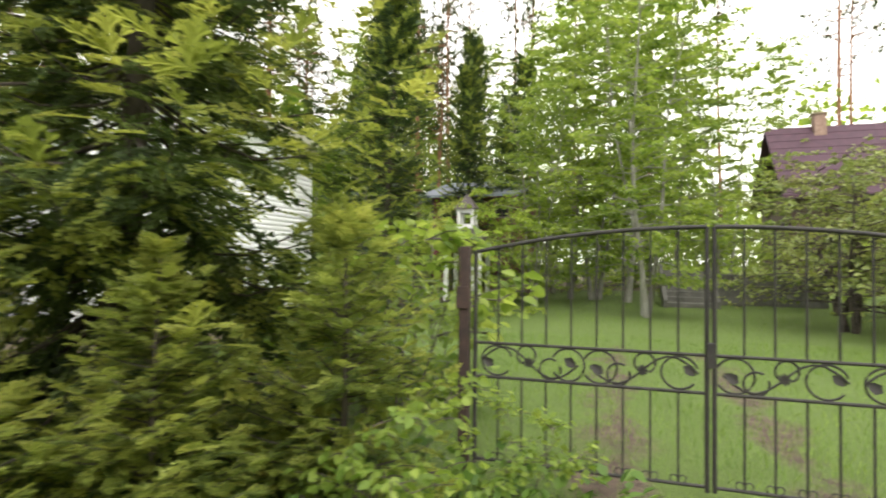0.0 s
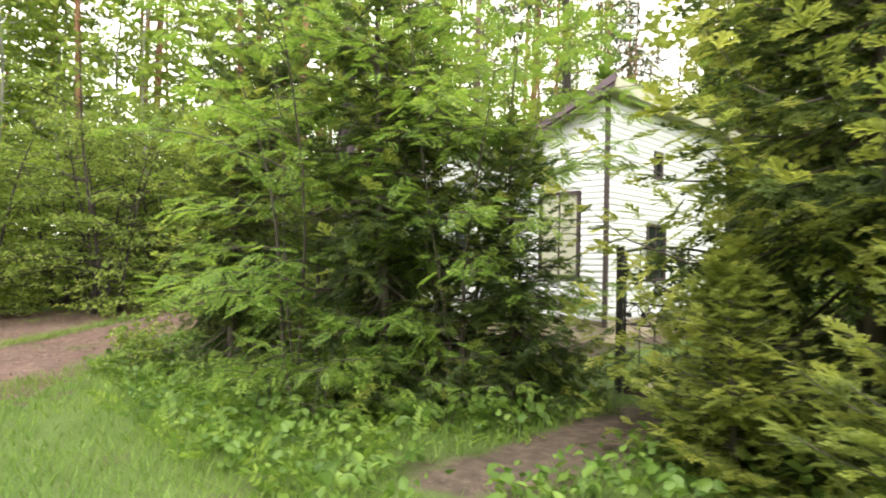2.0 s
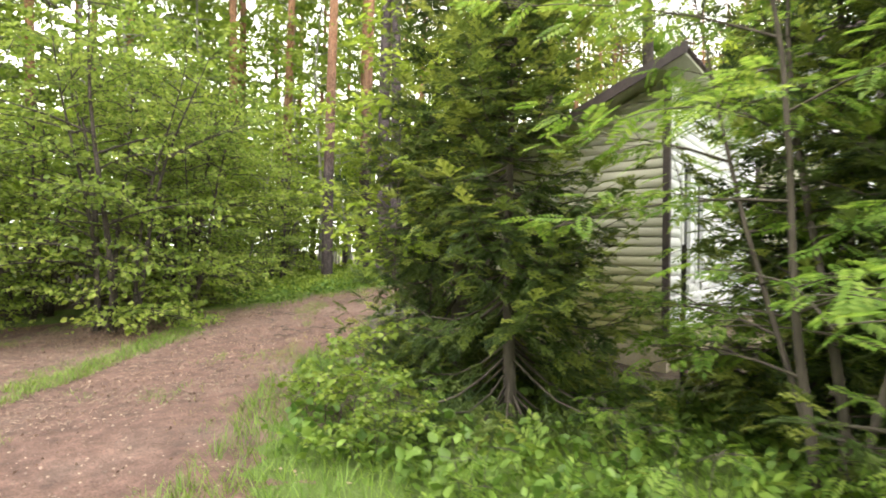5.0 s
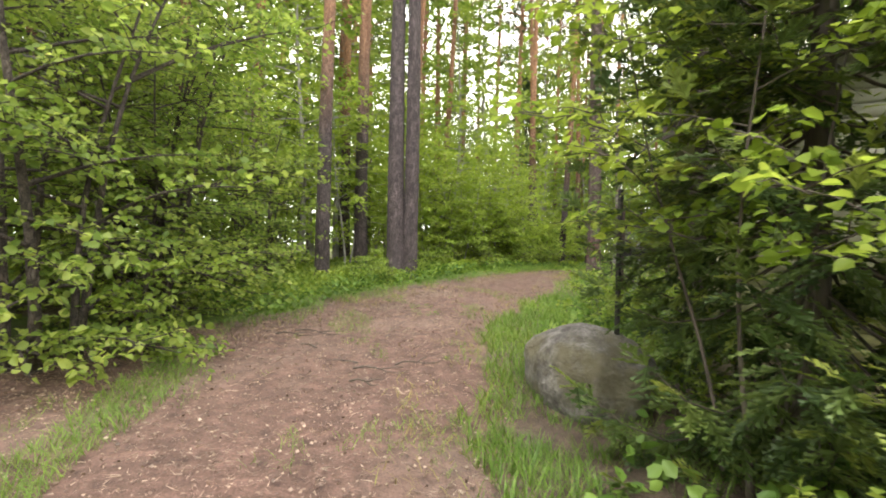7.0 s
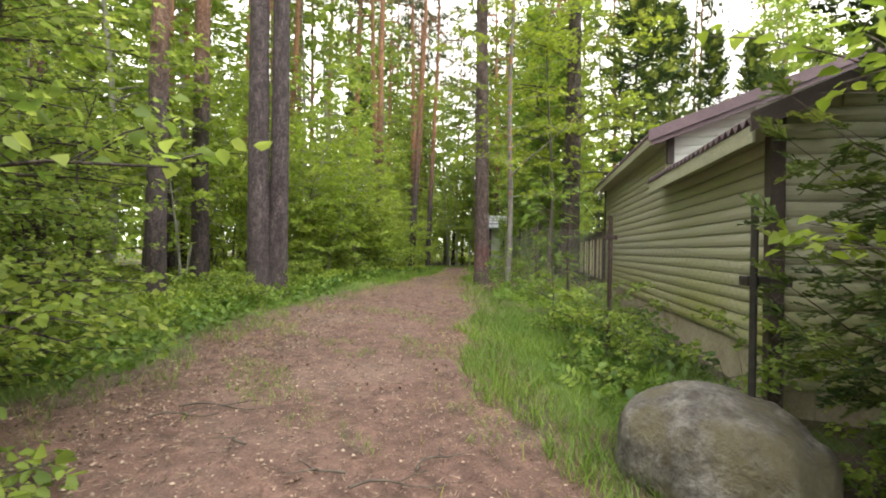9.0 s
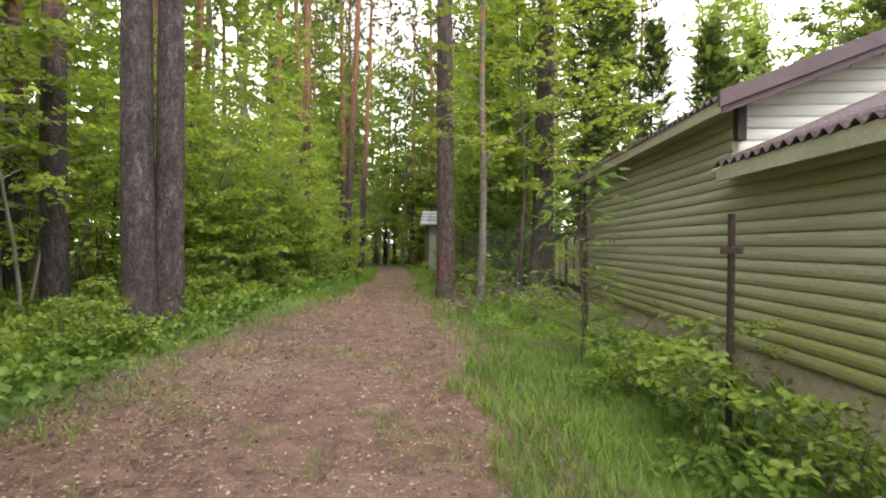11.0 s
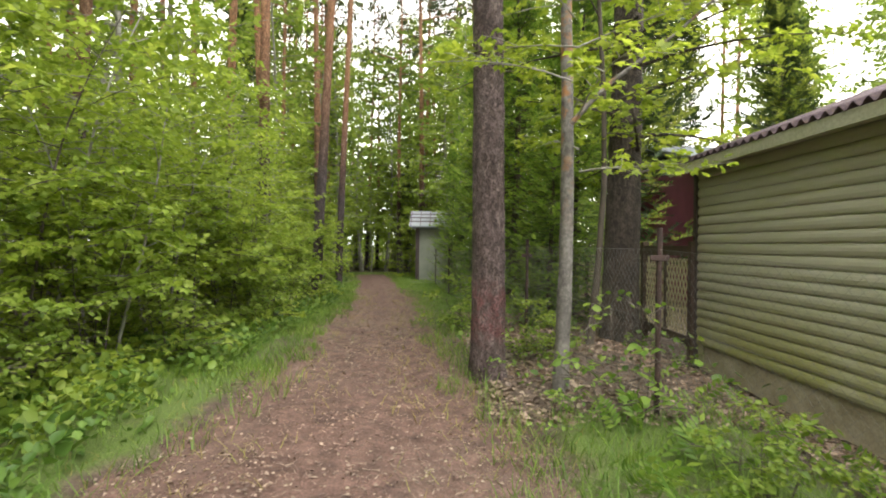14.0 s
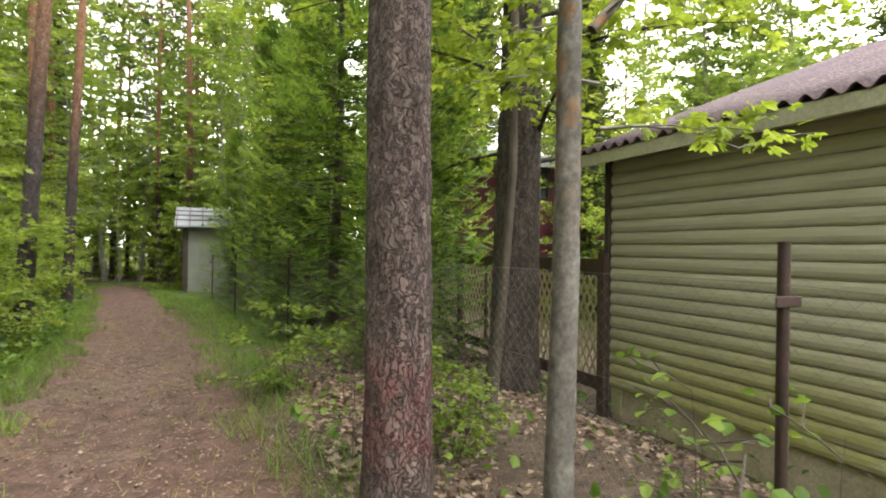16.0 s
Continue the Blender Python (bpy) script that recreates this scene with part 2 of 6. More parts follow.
def siding_build(pale):
    def build(t, p):
        a = noise_of(t, 1.1, 5, 0.6, "Object", (0.4, 0.4, 3))
        b = noise_of(t, 45.0, 3, 0.6, "Object", (0.3, 0.3, 1))
        o = t.nodes.new("ShaderNodeObjectInfo")
        lo, hi = ((0.4, 0.385, 0.305), (0.49, 0.475, 0.39)) if not pale else ((0.72, 0.73, 0.72), (0.84, 0.85, 0.84))
        r = ramp(t, a, ((0.3, lo), (0.7, hi)))
        tone = ramp(t, o.outputs["Random"], ((0.0, (0.92, 0.92, 0.92)), (1.0, (1.04, 1.04, 1.04))))
        col = mixed(t, 1.0, r.outputs[0], tone.outputs[0], "MULTIPLY")
        if not pale:
            g = t.nodes.new("ShaderNodeNewGeometry")
            s = t.nodes.new("ShaderNodeSeparateXYZ")
            t.links.new(g.outputs["Position"], s.inputs[0])
            mr = node(t, "ShaderNodeMapRange")
            mr.inputs["From Min"].default_value, mr.inputs["From Max"].default_value = 1.25, 0.55
            t.links.new(s.outputs[2], mr.inputs[0])
            patch = ramp(t, noise_of(t, 0.9, 4, 0.6, "Object", (1, 1, 2.5)), ((0.3, (0, 0, 0)), (0.54, (0.9, 0.9, 0.9))))
            f = mixed(t, 1.0, mr.outputs[0], patch.outputs[0], "MULTIPLY")
            col = mixed(t, f, col, (0.3, 0.29, 0.07))
            wash = mixed(t, 0.22, col, (0.36, 0.36, 0.2))
            col = wash
        t.links.new(col, p.inputs["Base Color"])
        p.inputs["Roughness"].default_value = 0.5
        bumped(t, p, b, 0.12, 0.003)
    return build


siding_green = material("weathered_siding", siding_build(False))
siding_white = material("white_siding", siding_build(True))
trim_dark = surface("dark_trim", ((0.3, (0.035, 0.024, 0.022)), (0.7, (0.07, 0.05, 0.047))), 5.0, 0.6, 0.2, 0.003)
trim_plum = surface("plum_metal", ((0.3, (0.08, 0.05, 0.06)), (0.7, (0.13, 0.085, 0.1))), 3.0, 0.45, 0.05, 0.002)
soffit_mat = surface("soffit_paint", ((0.3, (0.4, 0.4, 0.29)), (0.7, (0.5, 0.49, 0.37))), 2.0, 0.6, 0.1, 0.003)
concrete = surface("concrete", ((0.3, (0.27, 0.225, 0.145)), (0.5, (0.41, 0.35, 0.24)), (0.75, (0.49, 0.43, 0.32))), 3.0, 0.9, 0.4, 0.01)
iron_black = surface("black_iron", ((0.35, (0.012, 0.011, 0.01)), (0.7, (0.035, 0.03, 0.026))), 14.0, 0.7, 0.3, 0.002)
iron_rust = surface("rusty_iron", ((0.3, (0.022, 0.015, 0.013)), (0.7, (0.062, 0.034, 0.028))), 14.0, 0.8, 0.5, 0.003)
wood_brown = surface("brown_painted_wood", ((0.3, (0.05, 0.03, 0.022)), (0.7, (0.1, 0.062, 0.045))), 6.0, 0.7, 0.3, 0.004, stretch=(1, 1, 0.3))
lattice_mat = surface("yellowed_lattice", ((0.3, (0.42, 0.36, 0.2)), (0.7, (0.62, 0.56, 0.36))), 5.0, 0.6, 0.2, 0.002)
wire_mat = surface("galvanised_wire", ((0.3, (0.18, 0.18, 0.17)), (0.7, (0.32, 0.32, 0.31))), 20.0, 0.5, 0.1, 0.001, metal=0.6)
maroon_wall = surface("maroon_boards", ((0.3, (0.17, 0.034, 0.064)), (0.7, (0.225, 0.048, 0.088))), 2.0, 0.7, 0.2, 0.004)
plum_tile = surface("plum_roof_tile", ((0.3, (0.042, 0.019, 0.03)), (0.7, (0.07, 0.03, 0.045))), 3.0, 0.8, 0.2, 0.004)
grey_roof = surface("grey_roof_sheet", ((0.3, (0.25, 0.28, 0.32)), (0.7, (0.38, 0.41, 0.45))), 2.0, 0.4, 0.1, 0.003)
white_paint = surface("white_paint", ((0.3, (0.7, 0.71, 0.7)), (0.7, (0.82, 0.82, 0.8))), 3.0, 0.55, 0.1, 0.002)
slate_roof = surface("slate_roof_sheet", ((0.3, (0.13, 0.15, 0.175)), (0.7, (0.21, 0.23, 0.26))), 2.0, 0.55, 0.1, 0.003)
shed_wall_mat = surface("grey_green_boards", ((0.3, (0.2, 0.22, 0.18)), (0.7, (0.27, 0.29, 0.24))), 3.0, 0.7, 0.2, 0.003)
brick_mat = surface("chimney_brick", ((0.3, (0.2, 0.12, 0.09)), (0.7, (0.34, 0.24, 0.19))), 8.0, 0.9, 0.4, 0.005)


def roof_build(t, p):
    a = noise_of(t, 1.6, 6, 0.65)
    b = noise_of(t, 28.0, 4, 0.7)
    base = ramp(t, b, ((0.3, (0.045, 0.028, 0.036)), (0.55, (0.1, 0.068, 0.085)), (0.75, (0.2, 0.155, 0.175))))
    debris = ramp(t, noise_of(t, 16.0, 5, 0.7), ((0.5, (0, 0, 0)), (0.62, (1, 1, 1))))
    f = mixed(t, 1.0, debris.outputs[0], ramp(t, a, ((0.4, (0, 0, 0)), (0.6, (0.8, 0.8, 0.8)))).outputs[0], "MULTIPLY")
    t.links.new(mixed(t, f, base.outputs[0], (0.19, 0.135, 0.095)), p.inputs["Base Color"])
    p.inputs["Roughness"].default_value = 0.8
    bumped(t, p, b, 0.5, 0.006)


roof_mat = material("weathered_roof_sheet", roof_build)


def rock_build(t, p):
    a = noise_of(t, 2.6, 6, 0.65)
    b = noise_of(t, 30.0, 5, 0.7)
    d = noise_of(t, 7.0, 7, 0.7)
    base = ramp(t, d, ((0.32, (0.045, 0.04, 0.036)), (0.5, (0.15, 0.138, 0.126)), (0.68, (0.31, 0.29, 0.27))))
    grain = ramp(t, b, ((0.3, (0.62, 0.6, 0.58)), (0.7, (1.25, 1.25, 1.25))))
    col = mixed(t, 1.0, base.outputs[0], grain.outputs[0], "MULTIPLY")
    lichen = ramp(t, a, ((0.43, (0, 0, 0)), (0.58, (0.75, 0.75, 0.75))))
    t.links.new(mixed(t, lichen.outputs[0], col, (0.115, 0.1, 0.05)), p.inputs["Base Color"])
    p.inputs["Roughness"].default_value = 0.9
    bumped(t, p, mixed(t, 0.4, d, b), 1.0, 0.07)


rock_mat = material("granite", rock_build)


def glass_build(t, p):
    p.inputs["Base Color"].default_value = (0.02, 0.025, 0.025, 1)
    p.inputs["Roughness"].default_value = 0.08
    p.inputs["IOR"].default_value = 1.5


glass_mat = material("dark_window_glass", glass_build)

# ---- ground shape ----
NORTH_Y = (-60, -3, 0.5, 1.3, 4.5, 6, 8, 9.5, 11.5, 14, 20, 35, 80)
NORTH_Z = (-0.45, -0.45, -0.45, -0.4, -0.1, 0.0, 0.1, 0.2, 0.33, 0.36, 0.2, -0.1, -0.1)
EDGE_W = ((10, -13), (-2, -12.5), (-12, -11), (-19.5, -5), (-19.6, 0.8), (-17.9, 3.3), (-17.1, 4.8), (-17.3, 6.4), (-17.4, 8), (-17.1, 10),
          (-16.8, 12.6), (-17.1, 15), (-17.3, 18), (-17.6, 22), (-18.2, 26), (-18.7, 30), (-20, 38))
EDGE_E = ((12, -7.5), (-2, -5.8), (-7, -3.4), (-9.5, -1.2), (-11.6, 1.0), (-12.9, 2.5), (-13.5, 3.9), (-13.95, 5.3), (-14.3, 7.1), (-14.5, 9.2),
          (-14.95, 11.6), (-15.3, 14), (-15.5, 17), (-15.8, 22), (-16.3, 26), (-16.9, 31), (-18.2, 39))


def ease(t):
    t = np.clip(t, 0, 1)
    return t * t * (3 - 2 * t)


def height(x, y):
    """Level of the land: it dips at the bend of the road and rises along it."""
    x, y = np.asarray(x, float), np.asarray(y, float)
    w = ease((-x - 8) / 5)
    north = (np.interp(y - 0.7, NORTH_Y, NORTH_Z) + np.interp(y, NORTH_Y, NORTH_Z) + np.interp(y + 0.7, NORTH_Y, NORTH_Z)) / 3
    dip = 0.16 * np.exp(-(((x + 12.6) / 0.75) ** 2 + ((y - 3.35) / 0.8) ** 2))
    trough = 0.24 * np.exp(-(((x + 11.9) / 0.55) ** 2)) * ease((y - 8) / 3) * ease((17 - y) / 2)
    return w * north + (1 - w) * (-0.45 + 0.45 * ease((x + 10) / 11)) - dip - trough


def spline(points, per):
    p = np.array(points, float)
    p = np.vstack([2 * p[0] - p[1], p, 2 * p[-1] - p[-2]])
    out = []
    for i in range(1, len(p) - 2):
        for s in np.arange(per) / per:
            a, b, c, d = p[i - 1], p[i], p[i + 1], p[i + 2]
            out.append(0.5 * (2 * b + (c - a) * s + (2 * a - 5 * b + 4 * c - d) * s * s + (3 * b - a - 3 * c + d) * s**3))
    return np.array(out + [p[-2]])


WEST, EAST = spline(EDGE_W, 12), spline(EDGE_E, 12)


def wobble(x, y, f, seed=0.0):
    """Cheap smooth noise, -1 to 1."""
    return (np.sin(x * f * 1.7 + 1.3 * np.sin(y * f * 1.1 + seed)) + np.sin(y * f * 1.9 + 1.7 * np.sin(x * f * 0.9 + 2 * seed)) + np.sin((x + y) * f * 3.1 + seed)) / 3


BORDER = np.vstack([spline(EDGE_W, 5), spline(EDGE_E, 5)[::-1]])


def off_road(x, y):
    """Metres outside the road's edge; below nought on the road."""
    x, y = np.atleast_1d(np.asarray(x, float)), np.atleast_1d(np.asarray(y, float))
    inside, best = np.zeros(x.shape, bool), np.full(x.shape, 1e9)
    for (ax, ay), (bx, by) in zip(BORDER, np.roll(BORDER, -1, axis=0)):
        dx, dy = bx - ax, by - ay
        s = np.clip(((x - ax) * dx + (y - ay) * dy) / (dx * dx + dy * dy + 1e-12), 0, 1)
        best = np.minimum(best, (x - ax - s * dx) ** 2 + (y - ay - s * dy) ** 2)
        if ay != by:
            inside ^= ((ay > y) != (by > y)) & (x < ax + (y - ay) / (by - ay) * dx)
    return np.where(inside, -1, 1) * np.sqrt(best)


# ---- mesh helpers ----
def np_mesh(name, verts, faces, mat, smooth=False, also=None, which=None):
    me = bpy.data.meshes.new(name)
    verts, faces = np.asarray(verts, np.float32), np.asarray(faces, np.int32)
    n, k = faces.shape
    me.vertices.add(len(verts))
    me.vertices.foreach_set("co", verts.ravel())
    me.loops.add(n * k)
    me.loops.foreach_set("vertex_index", faces.ravel())
    me.polygons.add(n)
    me.polygons.foreach_set("loop_start", np.arange(n, dtype=np.int32) * k)
    if smooth:
        me.polygons.foreach_set("use_smooth", np.ones(n, bool))
    me.materials.append(mat)
    if also:
        me.materials.append(also)
        me.polygons.foreach_set("material_index", np.asarray(which, np.int32))
    me.update(calc_edges=True)
    me.validate()
    return me


def bm_mesh(name, bm, mat, smooth=False):
    me = bpy.data.meshes.new(name)
    bmesh.ops.recalc_face_normals(bm, faces=bm.faces)
    bm.to_mesh(me)
    bm.free()
    me.materials.append(mat)
    if smooth:
        for f in me.polygons:
            f.use_smooth = True
    return me


def part(name, me, parent, label="", m=None):
    ob = new(name, me)
    ob.parent = parent
    if m is not None:
        ob.matrix_basis = m
    if label:
        tagged(ob, label)
    return ob


def thing(name, label, category, at=(0, 0, 0), turn=0.0, group="", kind="", data=None):
    ob = new(name, data)
    ob.matrix_basis = pose(*at, 0, 0, turn)
    return tagged(ob, label, category, group, kind)


def box(bm, x0, y0, z0, x1, y1, z1, bevel=0.0):
    made = bmesh.ops.create_cube(bm, size=1.0, matrix=Matrix.Translation(((x0 + x1) / 2, (y0 + y1) / 2, (z0 + z1) / 2)) @ Matrix.Diagonal((x1 - x0, y1 - y0, z1 - z0, 1)))
    if bevel:
        es = list({e for v in made["verts"] for e in v.link_edges})
        bmesh.ops.bevel(bm, geom=es, offset=bevel, segments=1, affect="EDGES")


def box_mesh(name, x0, y0, z0, x1, y1, z1, mat, bevel=0.004):
    bm = bmesh.new()
    box(bm, x0, y0, z0, x1, y1, z1, bevel)
    return bm_mesh(name, bm, mat)


def tube(points, radii, sides=6):
    """Vertices and quads of a bent, tapered rod."""
    p, r = np.asarray(points, float), np.asarray(radii, float)
    d = np.gradient(p, axis=0)
    d /= np.linalg.norm(d, axis=1, keepdims=True) + 1e-9
    ref = np.where(np.abs(d[:, 2:3]) > 0.9, np.array([[1.0, 0, 0]]), np.array([[0, 0, 1.0]]))
    u = np.cross(d, ref)
    u /= np.linalg.norm(u, axis=1, keepdims=True) + 1e-9
    v = np.cross(d, u)
    a = np.arange(sides) * 2 * np.pi / sides
    V = p[:, None] + r[:, None, None] * (np.cos(a)[None, :, None] * u[:, None] + np.sin(a)[None, :, None] * v[:, None])
    n = len(p)
    i, j = np.meshgrid(np.arange(n - 1), np.arange(sides), indexing="ij")
    F = np.stack([i * sides + j, i * sides + (j + 1) % sides, (i + 1) * sides + (j + 1) % sides, (i + 1) * sides + j], -1).reshape(-1, 4)
    return V.reshape(-1, 3), F


class Bag:
    """Gathers pieces of one mesh."""
    def __init__(self):
        self.v, self.f, self.n = [], [], 0

    def add(self, v, f):
        self.v.append(v)
        self.f.append(np.asarray(f) + self.n)
        self.n += len(v)

    def mesh(self, name, mat, smooth=False):
        return np_mesh(name, np.vstack(self.v), np.vstack(self.f), mat, smooth)


def blades(shape):
    """Triangles of one leaf or sprig that points along +x; returns vertices and faces."""
    V, F = [], []
    def tri(*pts):
        F.append((len(V), len(V) + 1, len(V) + 2))
        V.extend(pts)
    def leaf(o, a, length, w, lift=0.0):
        c, s = math.cos(a), math.sin(a)
        q = lambda u, v, z: (o[0] + c * u - s * v, o[1] + s * u + c * v, o[2] + z)
        k = len(V)
        V.extend((q(0, 0, 0), q(0.35 * length, w, 0.1 * length + lift), q(0.75 * length, 0.7 * w, 0.04 * length + lift), q(length, 0, -0.12 * length + lift),
                  q(0.75 * length, -0.7 * w, 0.04 * length + lift), q(0.35 * length, -w, 0.1 * length + lift)))
        F.extend(((k, k + 1, k + 2), (k, k + 2, k + 3), (k, k + 3, k + 4), (k, k + 4, k + 5)))
    if shape == "leaf":
        leaf((0, 0, 0), 0, 1, 0.36)
    elif shape == "leaf_far":
        V.extend(((0, 0, 0), (0.45, 0.38, 0.08), (1, 0, -0.1), (0.45, -0.38, 0.08)))
        F.extend(((0, 1, 2), (0, 2, 3)))
    elif shape == "lobed":
        for a, l in ((0, 1.0), (0.85, 0.78), (-0.85, 0.78), (1.75, 0.5), (-1.75, 0.5)):
            k = len(V)
            c, s = math.cos(a), math.sin(a)
            V.extend(((0.18, 0, 0), (0.18 + c * 0.42 * l - s * 0.2, s * 0.42 * l + c * 0.2, 0.04), (0.18 + c * 0.8 * l, s * 0.8 * l, -0.08), (0.18 + c * 0.42 * l + s * 0.2, s * 0.42 * l - c * 0.2, 0.04)))
            F.extend(((k, k + 1, k + 2), (k, k + 2, k + 3)))
    elif shape == "frond":
        for i in range(6):
            x = 0.2 + i * 0.125
            size = 0.30 - 0.02 * abs(i - 2)
            for s in (1, -1):
                k = len(V)
                a = s * 1.05
                c, sn = math.cos(a), math.sin(a)
                z = -0.12 * x * x
                V.extend(((x, 0, z), (x + c * size * 0.5 - sn * 0.055, sn * size * 0.5 + c * 0.055, z + 0.01), (x + c * size, sn * size, z - 0.04), (x + c * size * 0.5 + sn * 0.055, sn * size * 0.5 - c * 0.055, z + 0.01)))
                F.extend(((k, k + 1, k + 2), (k, k + 2, k + 3)))
        k = len(V)
        V.extend(((0.92, 0, -0.1), (1.05, 0.055, -0.12), (1.2, 0, -0.17), (1.05, -0.055, -0.12)))
        F.extend(((k, k + 1, k + 2), (k, k + 2, k + 3)))
        tri((0, 0.008, 0), (0, -0.008, 0), (0.95, 0, -0.1))
    elif shape == "sprig":
        def shoot(start, x, y, z, a, length, n, w):
            """A needled shoot: pairs of needle tufts along one spine."""
            c, sn = math.cos(a), math.sin(a)
            q = lambda u, v, h: (x + c * u - sn * v, y + sn * u + c * v, z + h - 0.1 * u * u)
            spine = [start]
            for i in range(1, n + 1):
                V.append(q(length * i / n, 0, 0.0))
                spine.append(len(V) - 1)
            for i in range(n):
                wi = w * (1.0 - 0.35 * i / n)
                for sg in (1, -1):
                    V.append(q(length * (i + 0.45) / n + 0.75 * wi, sg * 0.72 * wi, 0.22 * wi))
                    F.append((spine[i], spine[i + 1], len(V) - 1))
            V.append(q(length + 0.5 * w, 0, 0.0))
            V.append(q(length, 0.22 * w, 0.0))
            F.append((spine[-1], len(V) - 1, len(V) - 2))
            return spine
        V.append((0, 0, 0))
        main = shoot(0, 0, 0, 0, 0.0, 1.0, 5, 0.25)
        for sg in (1, -1):
            shoot(main[1], 0.2, 0, 0, sg * 0.75, 0.52, 2, 0.22)
            shoot(main[3], 0.6, 0, -0.036, sg * 0.7, 0.3, 1, 0.2)
    elif shape == "sprig_far":
        for i in range(4):
            x = 0.05 + 0.22 * i
            for s in (1, -1):
                tri((x - 0.07, 0, 0), (x + 0.13, 0, 0), (x + 0.26, s * 0.27, 0.05))
    elif shape == "tuft":
        rnd = random.Random(7)
        for i in range(8):
            a, e = rnd.uniform(0, 6.28), rnd.uniform(0.1, 1.0)
            d = (0.35 + 0.65 * math.cos(a) * math.sin(e) * 0.9, math.sin(a) * math.sin(e), math.cos(e) * 0.7 * rnd.choice((1, -0.3)))
            w = 0.07
            tri((0, -w, 0), (0, w, 0.02), d)
    return np.array(V, float), np.array(F, int)


LEAF, LEAF_FAR, LOBED, FROND, SPRIG, SPRIG_FAR, TUFT = (blades(s) for s in ("leaf", "leaf_far", "lobed", "frond", "sprig", "sprig_far", "tuft"))


def scatter(template, at, along, size, up=None, rng=None, flat=0.5):
    """Sets copies of a leaf at points, each turned along its own direction."""
    V, F = template
    at, d = np.asarray(at, float), np.asarray(along, float)
    d = d / (np.linalg.norm(d, axis=1, keepdims=True) + 1e-9)
    n = len(at)
    if up is None:
        up = np.tile((0, 0, 1.0), (n, 1)) + rng.normal(0, flat, (n, 3))
    s = np.cross(up, d)
    s /= np.linalg.norm(s, axis=1, keepdims=True) + 1e-9
    u = np.cross(d, s)
    size = np.broadcast_to(size, (n,))[:, None, None]
    W = at[:, None] + size * (V[None, :, :1] * d[:, None] + V[None, :, 1:2] * s[:, None] + V[None, :, 2:] * u[:, None])
    return W.reshape(-1, 3), (F[None] + (np.arange(n) * len(V))[:, None, None]).reshape(-1, 3)


# ---- plants ----
def spruce_meshes(seed, tall, wide, needles, template=SPRIG, sprig=0.11, whorl=0.2, low=0.0, per=7, bark=None, droop=0.25, bare=0.25, girth=0.013, full=99.0, fan=0.45, shape=0.75, fresh=0.35, tips=None):
    """Trunk, dead inner twigs and drooping needle boughs of a spruce."""
    rng = np.random.default_rng(seed)
    wood, at, way, size, new_growth = Bag(), [], [], [], []
    zs = np.linspace(-0.15, tall, 14)
    bend = np.stack([0.02 * tall * np.sin(zs / tall * 2.5 + seed), 0.02 * tall * np.cos(zs / tall * 2 + seed) - 0.02 * tall, zs], -1)
    wood.add(*tube(bend, np.interp(zs, (-0.15, 0.2, tall), (girth * tall * 1.35 + 0.01, girth * tall + 0.008, 0.006)), 8))
    z = low
    while z < tall * 0.985:
        f = z / tall
        reach = wide * (1 - f) ** shape * (0.75 + 0.25 * min(1, f * 6))
        for k in range(per if z < full else max(4, per // 2)):
            a = rng.uniform(0, 6.283)
            zz = z + rng.uniform(-0.5, 0.5) * whorl
            ln = max(0.07, reach * rng.uniform(0.55, 1.12))
            tilt = 0.55 * f + 0.1 - droop * (1 - f) + rng.normal(0, 0.08)
            steps = max(4, int(ln / (sprig * 0.75)))
            s = np.linspace(0, 1, steps + 1)
            hx, hy = math.cos(a), math.sin(a)
            rise = ln * (tilt * s - droop * (1 - f) * np.sin(s * 3.0) * 0.5 + 0.16 * s**3)
            side = ln * 0.08 * rng.normal() * s * s
            cx = np.interp(zz, zs, bend[:, 0])
            cy = np.interp(zz, zs, bend[:, 1])
            line = np.stack([cx + hx * ln * s - hy * side, cy + hy * ln * s + hx * side, zz + rise], -1)
            if ln > 0.3:
                wood.add(*tube(line[:: max(1, steps // 4)], np.linspace(0.006 + 0.008 * ln, 0.002, len(line[:: max(1, steps // 4)])), 3))
            d = np.gradient(line, axis=0)
            for i in range(1, steps + 1):
                if s[i] < bare and ln > 0.5:
                    continue
                di = d[i] / (np.linalg.norm(d[i]) + 1e-9)
                across = np.array((-hy, hx, 0.0))
                tw = min(fan, ln * 0.45) * (1.05 - s[i]) ** 0.6 + 0.04
                for sg in (1, -1):
                    m = max(1, int(tw / (sprig * 0.8) + rng.uniform(0, 0.6)))
                    v = di * rng.uniform(0.5, 0.9) + across * sg * rng.uniform(0.6, 1.0) + np.array((0, 0, -(0.15 + 0.55 * droop) * (1 - f) - 0.05 + rng.normal(0, 0.16)))
                    v /= np.linalg.norm(v)
                    for q in range(m):
                        g = q * sprig * 0.75
                        at.append(line[i] + v * g + np.array((0, 0, -0.35 * droop * g * g / max(tw, 0.1))))
                        way.append(v + rng.normal(0, 0.14, 3) + np.array((0, 0, -0.5 * droop * q / m)))
                        size.append(sprig * rng.uniform(0.8, 1.2))
                        new_growth.append(q == m - 1 and rng.uniform() < fresh * (0.35 + 0.9 * s[i]))
            at.append(line[-1])
            way.append(d[-1])
            size.append(sprig * 1.2)
            new_growth.append(rng.uniform() < fresh * 1.6)
        z += whorl * (1.0 - 0.35 * f)
    at.append(bend[-1] - (0, 0, 0.05))
    way.append(np.array((0.02, 0, 1.0)))
    size.append(sprig * 1.6)
    new_growth.append(True)
